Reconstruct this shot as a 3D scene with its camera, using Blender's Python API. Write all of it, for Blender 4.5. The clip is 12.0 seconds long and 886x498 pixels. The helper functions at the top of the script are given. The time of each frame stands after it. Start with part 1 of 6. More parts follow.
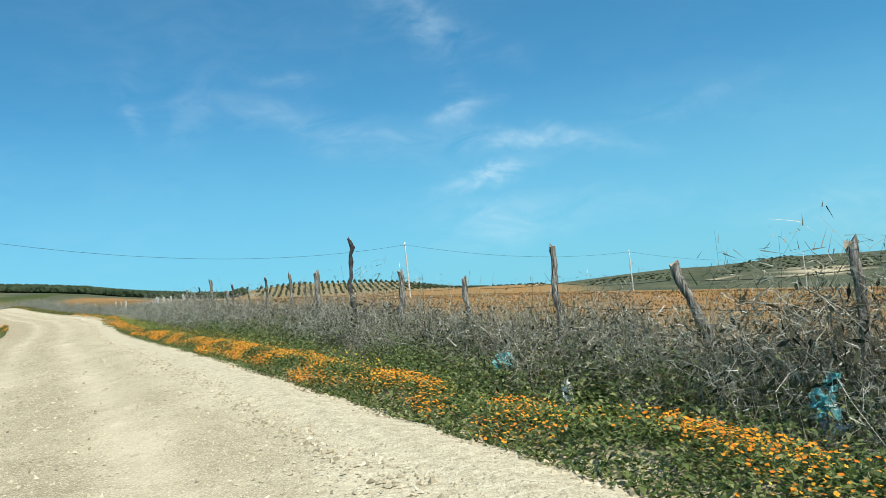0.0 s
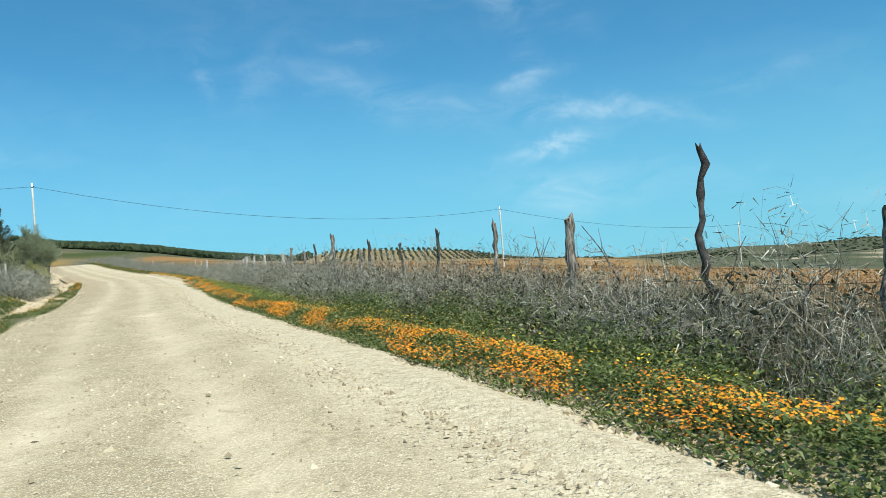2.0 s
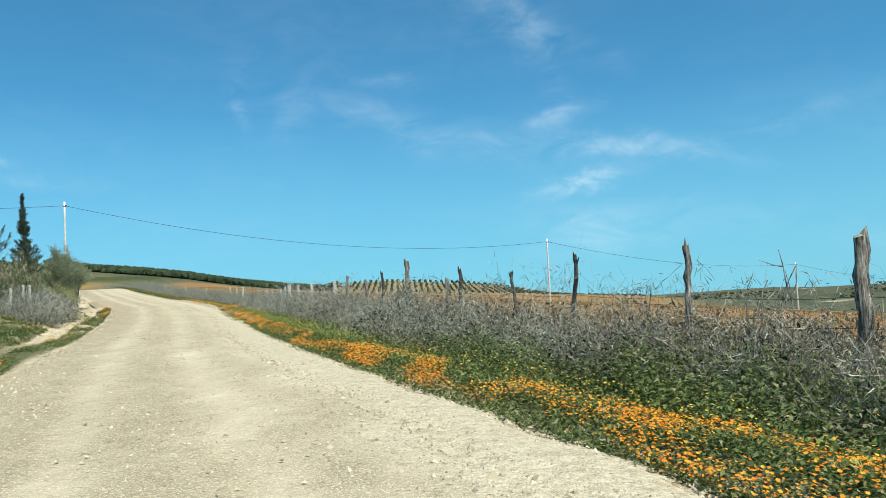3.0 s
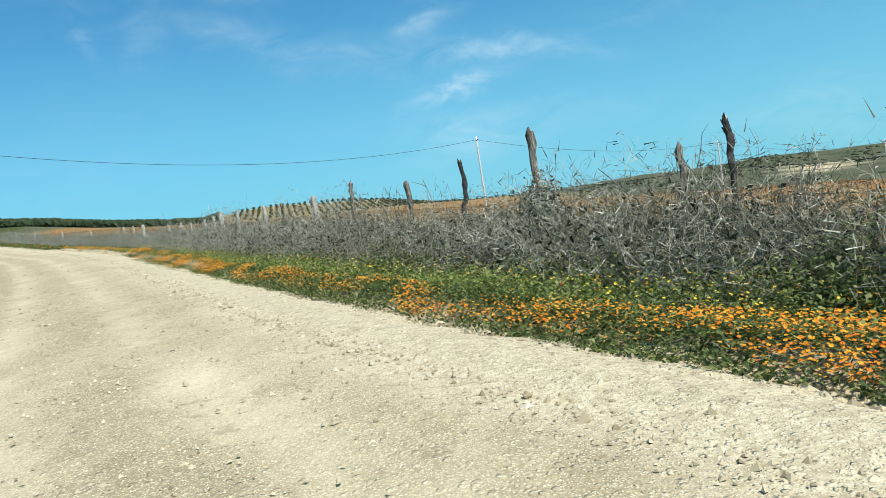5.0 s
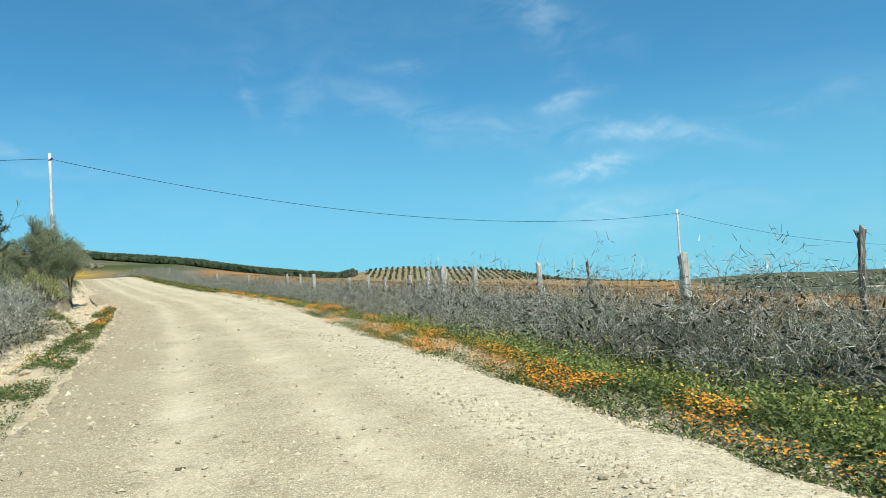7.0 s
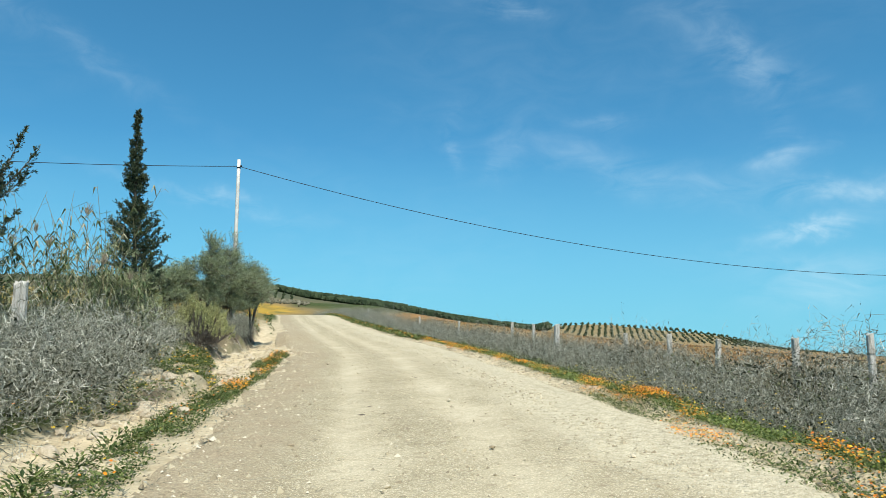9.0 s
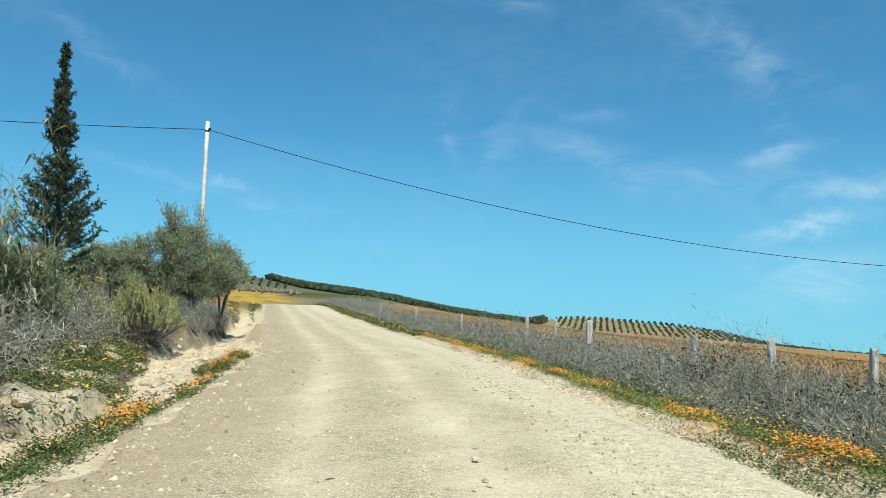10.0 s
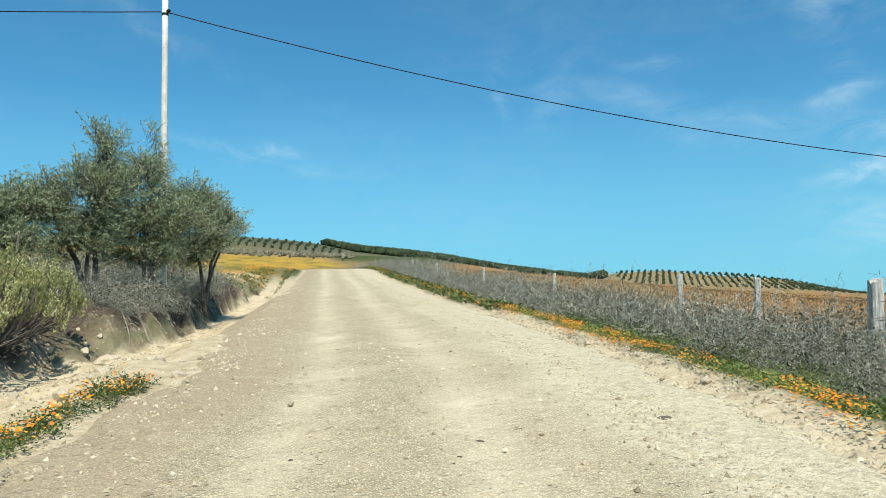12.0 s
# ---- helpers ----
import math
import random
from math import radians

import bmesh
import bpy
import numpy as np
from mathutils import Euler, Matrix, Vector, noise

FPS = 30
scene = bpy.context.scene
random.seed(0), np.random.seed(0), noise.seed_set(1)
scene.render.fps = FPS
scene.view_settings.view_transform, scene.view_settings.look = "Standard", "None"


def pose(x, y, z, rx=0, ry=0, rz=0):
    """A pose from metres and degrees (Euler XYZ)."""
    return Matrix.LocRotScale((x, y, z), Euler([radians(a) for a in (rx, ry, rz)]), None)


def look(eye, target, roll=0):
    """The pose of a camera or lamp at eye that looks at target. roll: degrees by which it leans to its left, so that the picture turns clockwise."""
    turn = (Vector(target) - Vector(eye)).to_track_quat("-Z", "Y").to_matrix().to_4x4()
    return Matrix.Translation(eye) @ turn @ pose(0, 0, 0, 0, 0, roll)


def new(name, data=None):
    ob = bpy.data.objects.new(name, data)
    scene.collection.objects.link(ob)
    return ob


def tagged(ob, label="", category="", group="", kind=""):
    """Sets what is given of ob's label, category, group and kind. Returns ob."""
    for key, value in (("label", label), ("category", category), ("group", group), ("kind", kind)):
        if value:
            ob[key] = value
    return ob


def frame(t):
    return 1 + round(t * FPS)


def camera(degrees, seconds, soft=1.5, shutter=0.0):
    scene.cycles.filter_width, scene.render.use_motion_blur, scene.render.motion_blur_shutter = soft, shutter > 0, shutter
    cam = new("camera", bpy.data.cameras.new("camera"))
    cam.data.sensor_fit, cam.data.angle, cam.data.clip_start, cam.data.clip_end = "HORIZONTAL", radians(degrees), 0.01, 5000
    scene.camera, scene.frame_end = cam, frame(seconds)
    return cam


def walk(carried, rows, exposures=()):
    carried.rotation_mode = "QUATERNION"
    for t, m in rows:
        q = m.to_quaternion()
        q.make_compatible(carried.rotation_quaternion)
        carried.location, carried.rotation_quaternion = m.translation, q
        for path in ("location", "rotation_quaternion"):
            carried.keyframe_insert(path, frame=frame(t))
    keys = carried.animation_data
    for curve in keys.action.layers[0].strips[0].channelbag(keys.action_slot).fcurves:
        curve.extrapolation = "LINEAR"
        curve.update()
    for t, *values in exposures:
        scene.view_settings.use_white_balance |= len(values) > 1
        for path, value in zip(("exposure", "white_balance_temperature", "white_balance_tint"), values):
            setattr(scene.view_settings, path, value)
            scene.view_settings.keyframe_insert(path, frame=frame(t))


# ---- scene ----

# ---------------------------------------------------------------- camera
cam = camera(59.84, 12.0, soft=0.8)
# seconds, eye, target, roll
PATH = [
    (0, (0.182, -0.389, 1.331), (0.175, 1.609, 1.416), -6.2),
    (0.5, (-0.913, 1.658, 1.355), (-0.961, 3.657, 1.38), -5.8),
    (1, (-1.958, 3.649, 1.391), (-2.021, 5.648, 1.412), -4.5),
    (1.5, (-3.012, 5.595, 1.434), (-3.12, 7.592, 1.454), -3.9),
    (2, (-4.073, 7.497, 1.473), (-4.246, 9.489, 1.494), -4.4),
    (2.5, (-5.149, 9.37, 1.553), (-5.417, 11.351, 1.609), -3.2),
    (3, (-6.236, 11.439, 1.577), (-6.474, 13.422, 1.688), -2.9),
    (3.2, (-6.687, 12.276, 1.603), (-6.902, 14.261, 1.711), -2.6),
    (4.8, (-10.891, 19.339, 1.725), (-10.846, 21.334, 1.602), -8.0),
    (5, (-11.298, 20.152, 1.731), (-11.261, 22.147, 1.59), -8.8),
    (5.5, (-12.471, 22.259, 1.751), (-12.615, 24.254, 1.802), -3.3),
    (6, (-13.721, 24.651, 1.827), (-13.872, 26.645, 1.873), -4.1),
    (6.5, (-14.915, 26.875, 1.912), (-15.145, 28.86, 1.982), -3.4),
    (6.7, (-15.421, 27.74, 1.993), (-15.668, 29.723, 2.068), -3.3),
    (8.3, (-19.478, 35.883, 2.035), (-20.111, 37.776, 2.169), 0.7),
    (8.5, (-20.002, 36.946, 2.081), (-20.73, 38.797, 2.29), 1.8),
    (9, (-21.153, 39.346, 2.159), (-21.898, 41.188, 2.385), 0.7),
    (9.5, (-22.245, 41.826, 2.233), (-22.985, 43.672, 2.443), 0.2),
    (10, (-23.333, 44.081, 2.301), (-24.068, 45.929, 2.506), 1.5),
    (10.5, (-24.404, 46.261, 2.389), (-25.19, 48.085, 2.62), 4.7),
    (11, (-25.59, 48.625, 2.462), (-26.447, 50.422, 2.651), 3.7),
    (11.5, (-26.829, 51.099, 2.507), (-27.713, 52.889, 2.635), 1.8),
    (12, (-27.998, 53.607, 2.565), (-28.866, 55.407, 2.665), -0.6),
]
walk(cam, [(t, look(eye, target, roll)) for t, eye, target, roll in PATH])

# ---------------------------------------------------------------- light
SUN_AZ, SUN_EL = 142.0, 56.0          # degrees clockwise from +y, and above the horizon
scene.view_settings.exposure = 0.15
sun_dir = Vector((math.sin(radians(SUN_AZ)) * math.cos(radians(SUN_EL)), math.cos(radians(SUN_AZ)) * math.cos(radians(SUN_EL)), math.sin(radians(SUN_EL))))
sun_data = bpy.data.lights.new("sun", "SUN")
sun_data.energy, sun_data.angle, sun_data.color = 5.0, radians(0.53), (1.0, 0.955, 0.88)
sun = new("sun", sun_data)
sun.matrix_world = look(sun_dir * 100, (0, 0, 0))


# wisps of cirrus: way to the middle, way along, half length, half width, thickness
WISPS = (
    ((0.053, 0.990, 0.128), (0.969, -0.083, 0.233), 0.044, 0.007, 1.00),
    ((0.141, 0.976, 0.164), (0.981, -0.116, -0.155), 0.088, 0.010, 0.80),
    ((-0.131, 0.969, 0.208), (0.950, 0.183, -0.253), 0.139, 0.019, 0.55),
    ((-0.182, 0.945, 0.270), (0.979, 0.199, -0.038), 0.037, 0.009, 0.50),
    ((-0.349, 0.904, 0.245), (0.111, 0.300, -0.947), 0.026, 0.009, 0.50),
    ((-0.300, 0.927, 0.225), (0.569, -0.015, 0.822), 0.022, 0.012, 0.40),
    ((0.034, 0.976, 0.217), (0.996, -0.052, 0.079), 0.029, 0.010, 0.50),
    ((0.291, 0.938, 0.186), (0.938, -0.318, 0.136), 0.066, 0.010, 0.35),
    ((0.117, 0.990, 0.081), (0.991, -0.111, -0.079), 0.139, 0.019, 0.45),
    ((0.011, 0.952, 0.305), (0.453, 0.268, -0.850), 0.081, 0.016, 0.35),
    ((0.073, 0.988, 0.134), (0.991, -0.087, 0.102), 0.051, 0.007, 0.80),
    ((0.006, 0.943, 0.332), (0.849, 0.170, -0.500), 0.095, 0.019, 0.40),
    ((-0.267, 0.876, 0.401), (0.926, 0.348, -0.143), 0.029, 0.007, 0.60),
    ((-0.711, 0.626, 0.322), (0.509, 0.773, -0.378), 0.110, 0.012, 0.35),
    ((0.115, 0.978, 0.176), (0.981, -0.083, -0.177), 0.066, 0.010, 0.30),
    ((-0.627, 0.760, 0.170), (0.738, 0.650, -0.180), 0.110, 0.007, 0.40),
    ((-0.623, 0.763, 0.171), (0.749, 0.645, -0.150), 0.081, 0.006, 0.30),
    ((0.043, 0.976, 0.215), (0.998, -0.050, 0.029), 0.037, 0.012, 0.50),
    ((0.058, 0.996, 0.065), (0.997, -0.062, 0.052), 0.044, 0.022, 0.50),
    ((0.464, 0.886, 0.026), (0.879, -0.456, -0.136), 0.088, 0.029, 0.40),
)


def make_world():
    world = bpy.data.worlds.new("sky")
    scene.world = world
    world.use_nodes = True
    nt = world.node_tree
    nt.nodes.clear()
    N, L = nt.nodes.new, nt.links.new
    out, bg = N("ShaderNodeOutputWorld"), N("ShaderNodeBackground")
    coord = N("ShaderNodeTexCoord")
    sky = N("ShaderNodeTexSky")
    sky.sky_type, sky.sun_disc = "NISHITA", False
    sky.sun_elevation, sky.sun_rotation = radians(SUN_EL), radians(SUN_AZ)
    sky.air_density, sky.dust_density, sky.ozone_density, sky.altitude = 1.0, 0.15, 1.0, 300
    low = N("ShaderNodeVectorMath"); low.operation = "MAXIMUM"
    low.inputs[1].default_value = (-2, -2, 0.0)
    L(coord.outputs["Generated"], low.inputs[0])
    lift = N("ShaderNodeVectorMath"); lift.operation = "ADD"
    lift.inputs[1].default_value = (0, 0, 0.085)
    L(low.outputs[0], lift.inputs[0])
    L(lift.outputs[0], sky.inputs["Vector"])
    sep = N("ShaderNodeSeparateXYZ"); L(coord.outputs["Generated"], sep.inputs[0])

    def calc(op, a, b=None):
        n = N("ShaderNodeMath"); n.operation = op
        for k, v in enumerate((a, b)):
            if isinstance(v, (int, float)):
                n.inputs[k].default_value = v
            elif v is not None:
                L(v, n.inputs[k])
        return n.outputs[0]

    def along(v, axis):
        n = N("ShaderNodeVectorMath"); n.operation = "DOT_PRODUCT"; n.inputs[1].default_value = axis
        L(v, n.inputs[0])
        return n.outputs["Value"]

    # cirrus: frayed wisps, each drawn out along its own line on the sky
    fray = N("ShaderNodeTexNoise"); fray.inputs["Scale"].default_value = 9.0; fray.inputs["Detail"].default_value = 5; fray.inputs["Roughness"].default_value = 0.6
    L(coord.outputs["Generated"], fray.inputs["Vector"])
    shift = N("ShaderNodeVectorMath"); shift.operation = "MULTIPLY_ADD"
    shift.inputs[1].default_value = (0.11, 0.11, 0.075); shift.inputs[2].default_value = (-0.055, -0.055, -0.0375)
    L(fray.outputs["Color"], shift.inputs[0])
    bent = N("ShaderNodeVectorMath"); bent.operation = "ADD"
    L(coord.outputs["Generated"], bent.inputs[0]); L(shift.outputs[0], bent.inputs[1])
    total = 0.0
    for way, line, long, wide, much in WISPS:
        c, u = Vector(way).normalized(), Vector(line)
        u = (u - c * u.dot(c)).normalized()
        p, q = calc("DIVIDE", along(bent.outputs[0], u), long), calc("DIVIDE", along(bent.outputs[0], c.cross(u)), wide)
        far = calc("ADD", calc("MULTIPLY", p, p), calc("MULTIPLY", q, q))
        puff = calc("MULTIPLY", calc("EXPONENT", calc("MULTIPLY", far, -0.7)), calc("MULTIPLY", calc("GREATER_THAN", along(coord.outputs["Generated"], c), 0.5), much))
        total = calc("ADD", puff, total)
    grain = N("ShaderNodeTexNoise"); grain.inputs["Scale"].default_value = 16.0; grain.inputs["Detail"].default_value = 7; grain.inputs["Roughness"].default_value = 0.6; grain.inputs["Distortion"].default_value = 0.8
    mp = N("ShaderNodeMapping"); mp.inputs["Scale"].default_value = (0.75, 1, 1.9); mp.inputs["Rotation"].default_value = (0, radians(12), 0)
    L(coord.outputs["Generated"], mp.inputs["Vector"]); L(mp.outputs[0], grain.inputs["Vector"])
    r1 = N("ShaderNodeMapRange"); r1.inputs[1].default_value, r1.inputs[2].default_value = 0.34, 0.72
    L(grain.outputs["Fac"], r1.inputs[0])
    veil = N("ShaderNodeTexNoise"); veil.inputs["Scale"].default_value = 2.6; veil.inputs["Detail"].default_value = 4
    L(mp.outputs[0], veil.inputs["Vector"])
    r2 = N("ShaderNodeMapRange"); r2.inputs[1].default_value, r2.inputs[2].default_value = 0.45, 0.8; r2.inputs[4].default_value = 0.22
    L(veil.outputs["Fac"], r2.inputs[0])
    mu2 = N("ShaderNodeMath"); mu2.operation = "MULTIPLY"; mu2.use_clamp = True
    L(calc("ADD", total, r2.outputs[0]), mu2.inputs[0]); L(calc("MULTIPLY", r1.outputs[0], 0.4), mu2.inputs[1])
    mix = N("ShaderNodeMixRGB"); mix.inputs[2].default_value = (5.6, 7.0, 7.6, 1)
    tint = N("ShaderNodeMixRGB"); tint.blend_type = "MULTIPLY"; tint.inputs[0].default_value = 1.0; tint.inputs[2].default_value = (0.37, 0.97, 1.09, 1)
    L(sky.outputs[0], tint.inputs[1])
    low_z = N("ShaderNodeMapRange"); low_z.inputs[1].default_value, low_z.inputs[2].default_value = 0.0, 0.24
    low_z.inputs[3].default_value, low_z.inputs[4].default_value = 0.75, 0.0
    L(sep.outputs["Z"], low_z.inputs[0])
    haze = N("ShaderNodeMixRGB"); haze.inputs[2].default_value = (1.6, 4.2, 5.3, 1)
    L(low_z.outputs[0], haze.inputs[0]); L(tint.outputs[0], haze.inputs[1])
    L(mu2.outputs[0], mix.inputs[0]); L(haze.outputs[0], mix.inputs[1])
    L(mix.outputs[0], bg.inputs["Color"])
    bg.inputs["Strength"].default_value = 0.125
    L(bg.outputs[0], out.inputs["Surface"])


make_world()

# ---------------------------------------------------------------- the lie of the land
# s runs along the road from the first eye, l to its right
ALONG, ASIDE = np.array((-0.46542, 0.88509)), np.array((0.88509, 0.46542))
MID = np.array((-14.0, 27.0))


def xy(s, l):
    s, l = np.asarray(s, float), np.asarray(l, float)
    return s * ALONG[0] + l * ASIDE[0], s * ALONG[1] + l * ASIDE[1]


def road_z(s):
    s = np.asarray(s, float)
    a = np.interp(s, (-200, -40, 0, 6, 12.7, 22.7, 30.7, 42, 50, 60.1), (-6, -1.0, 0, 0.07, 0.23, 0.37, 0.56, 0.74, 0.94, 1.23))
    q = np.clip(s - 60.1, 0, 66)
    a = a + 0.027 * q + 0.00025 * q * q
    q = np.clip(s - 126.1, 0, 400)
    return a + 0.8 * (1 - np.exp(-q / 14.0)) - 0.012 * q


def road_mid(s):
    return np.interp(s, (-300, 0, 20, 30, 37, 43, 50, 58, 63, 70, 76, 86, 97, 110, 124, 150, 220), (8, 0.25, 0.25, 0.1, 0.35, 0.5, 0.65, 0.58, 0.42, 0.2, -0.5, -1.75, -2.9, -4.6, -6.2, -10.5, -24))


def road_half(s):
    return np.interp(s, (-300, 0, 20, 30, 37, 43, 50, 58, 63, 70, 76, 95, 300), (2.7, 2.55, 2.65, 2.55, 2.45, 2.6, 2.68, 2.8, 2.75, 2.75, 2.95, 2.75, 2.7))


def gully_mid(s):
    return np.interp(s, (30, 45, 52, 57, 62, 66, 70, 76, 84, 92, 100, 130), (-3.4, -3.8, -3.9, -3.55, -3.2, -3.9, -4.7, -4.75, -5.3, -6.4, -7.3, -12.0))


def gully_half(s):
    return np.interp(s, (30, 46, 54, 60, 66, 71, 76, 90, 110), (0.25, 0.5, 0.55, 0.3, 0.55, 0.75, 0.55, 0.5, 0.4))


def wave(x, y, size, seed=0.0):
    """Smooth unevenness in -1 to 1, features of about that many metres."""
    x, y = x / size, y / size
    return (np.sin(1.7 * x + 2.3 * np.sin(0.9 * y + seed) + seed) + np.sin(2.1 * y - 1.9 * np.sin(1.1 * x + 1.3 * seed)) + np.sin(1.3 * (x + y) + 2.0 * np.sin(0.7 * (x - y)) + 2 * seed)) / 3


def step(x, a, b):
    t = np.clip((x - a) / (b - a), 0, 1)
    return t * t * (3 - 2 * t)


RIDGE = np.array((
    (-180, 0.50, 900), (-120, -1.00, 900), (-60, -1.20, 1000), (-35, -1.30, 950), (-30.4, -1.20, 950), (-29, -1.28, 950), (-27.4, -1.03, 950), (-25.6, -0.83, 950), (-23.8, -0.72, 950), (-22, -1.00, 950), (-20.5, -1.42, 950), (-19.3, -1.72, 930), (-18.2, -1.36, 900),
    (-17, -1.13, 900), (-13.5, -1.12, 900), (-11.9, -1.20, 900), (-9.7, -1.40, 900), (-5.7, -1.29, 900), (-3, -0.84, 900), (-1, -0.47, 900), (2.3, 0.24, 900), (4.8, 0.58, 900),
    (6.6, 0.76, 900), (10, 1.04, 900), (12, 1.06, 900), (14, 0.91, 900), (15.5, 0.33, 900), (18, 0.58, 850), (21.2, 1.13, 850), (25, 1.83, 850), (29.3, 2.33, 850),
    (32, 2.63, 820), (34.8, 3.23, 760), (37.5, 3.5, 720), (40, 3.68, 700), (50, 3.70, 700), (70, 2.70, 700), (100, 2.00, 800), (150, 1.00, 900), (180, 0.5, 900)))


def polar(x, y):
    return np.degrees(np.arctan2(-(x - MID[0]), y - MID[1])), np.hypot(x - MID[0], y - MID[1])


def height(s, l):
    s, l = np.asarray(s, float), np.asarray(l, float)
    x, y = xy(s, l)
    az, rad = polar(x, y)
    m, h = road_mid(s), road_half(s)
    e = l - m                                   # from the road's middle
    right, left = e - h, -e - h                 # past its edges
    zr = np.where(np.abs(s) < 400, road_z(np.clip(s, -200, 400)), 0)
    near = zr.copy()
    # verge and field on the right
    ditch = np.interp(s, (-20, 12, 18, 26), (0.36, 0.36, 0.12, 0.1))
    near = near + 0.10 * step(right, 0.05, 0.45) * (1 - step(right, 0.5, 1.2)) - ditch * step(right, 0.5, 1.7) + (ditch + 0.14) * step(right, 1.9, 3.2) - 0.06 * np.clip(right - 3.2, 0, 40)
    # wash-out and bank on the left
    g = step(s, 30, 44) * (1 - step(s, 104, 125))
    past = gully_mid(s) + 0.18 * wave(s, 0, 2.1, 1.0) - l          # left of the gully's middle
    gw = gully_half(s)
    deep = np.interp(s, (60, 70, 80, 92, 100), (0.19, 0.22, 0.40, 0.40, 0.25))
    near = near - deep * g * step(past, -gw - 0.75, -gw * 0.5) + (0.15 * g) * step(past, gw * 0.9, gw * 1.12 + 0.08) + 0.10 * g * np.clip(past - gw, 0, 2.6) + 0.05 * step(left, 0, 0.5) * (1 - g)
    bank_high = np.interp(s, (20, 45, 60, 66, 70, 74, 80, 90, 98, 110), (0.05, 0.08, 0.1, 0.14, 0.42, 0.442, 0.7, 0.7, 0.4, 0.25))
    bank_run = np.interp(s, (40, 60, 66, 69.5, 92, 100), (2.4, 2.2, 1.6, 0.62, 0.62, 0.8)) * (1 + 0.3 * wave(s, 0, 1.3, 6.0))
    foot = gw + 0.22 * wave(s, l * 0.5, 1.5, 4.0) + 0.13 * wave(s + 0.3 * l, 0, 0.34, 2.0) + 0.05
    bank_high = bank_high * (1 + 0.28 * wave(s, 0, 1.9, 3.0) * step(s, 66, 70)) * (1 - 0.5 * np.exp(-((s - 74.6) / 1.1) ** 2))
    rise = np.clip((past - foot) / bank_run, 0, 1)
    near = near + bank_high * (1 - (1 - rise) ** 1.7) * step(s, 10, 30)
    # crumbling ribs and hollows down the bank
    face = step(s, 68.5, 70.5) * (1 - step(s, 91, 94)) * step(rise, 0.02, 0.25) * (1 - step(rise, 0.75, 1.0))
    near = near + face * (0.10 * wave(s + 0.5 * past, past * 0.35, 0.24, 5.0) + 0.08 * wave(s, past, 0.55, 1.0))
    near = near + 0.05 * np.clip(left - 4, 0, 60)
    rough = step(np.maximum(right, left), 0.05, 0.7) * (1 - step(np.maximum(right, left), 60, 100))
    near = near + rough * (0.045 * wave(s, l, 0.55, 2.0) + 0.05 * wave(s, l, 1.9, 5.0)) + rough * g * step(left, 0.1, 0.5) * (0.07 * wave(s, l, 0.32, 7.0) + 0.06 * wave(s, l, 0.8, 9.0)) * (1 - step(left, 8, 12))
    # ledges cut by the water in the clay slope
    cut = g * step(left, 0.35, 0.8) * (1 - step(left, 4.5, 6.5)) * step(past, gw * 0.95, gw * 1.3)
    near = near + cut * (0.11 * step(wave(s, l, 0.75, 9.0), -0.15, 0.3) + 0.07 * step(wave(s, l * 1.3, 0.36, 3.0), -0.2, 0.3) - 0.09)
    near = near - 0.34 * np.exp(-((s - 60.3) / 1.0) ** 2) * step(l, -3.75, -3.6) * (1 - step(l, -3.45, -3.1))
    # the broad slope of the fields
    k = np.minimum(1, 420 / np.maximum(rad, 1))
    sx, lx = s * k, l * k
    lefty = 1 - step(lx, -5, 35)
    plane = 0.027 * np.clip(sx - 60, -300, 420) + 1.1 + lefty * (0.00025 * np.clip(sx - 60, 0, 66) ** 2 + 0.02 * np.clip(sx - 126, 0, 150)) - 0.064 * np.clip(lx - 9, -6, 600) - 0.022 * np.clip(lx - 45, 0, 600) + 0.05 * np.clip(-lx - 8, 0, 60) + 0.25 * wave(x, y, 23, 3.0) * step(rad, 30, 90)
    w = step(right, 5, 26) * step(s, -400, -5) + step(-s, 8, 60)
    w = np.maximum(np.clip(w, 0, 1), step(left, 8, 40))
    w = np.maximum(w, step(s, 170, 260))
    z = near * (1 - w) + plane * w
    # ridges all round
    el, dist = np.interp(az, RIDGE[:, 0], RIDGE[:, 1]), np.interp(az, RIDGE[:, 0], RIDGE[:, 2])
    top = 2.0 + dist * np.tan(np.radians(el)) + 1.2 * wave(x, y, 60, 1.0)
    first = np.interp(az, (-11, -8, 13.2, 15.5), (0.42, 0.83, 0.83, 0.42))
    up = np.clip((rad / dist - first) / (1 - first), 0, 1) ** 1.1
    z = z * (1 - up) + top * up
    return z - 0.10 * np.clip(rad - dist, 0, 400)


def on_ground(s, l):
    x, y = xy(s, l)
    return Vector((float(x), float(y), float(height(s, l))))


HEADING = math.degrees(math.atan2(-ALONG[0], ALONG[1]))

# ---------------------------------------------------------------- mesh helpers


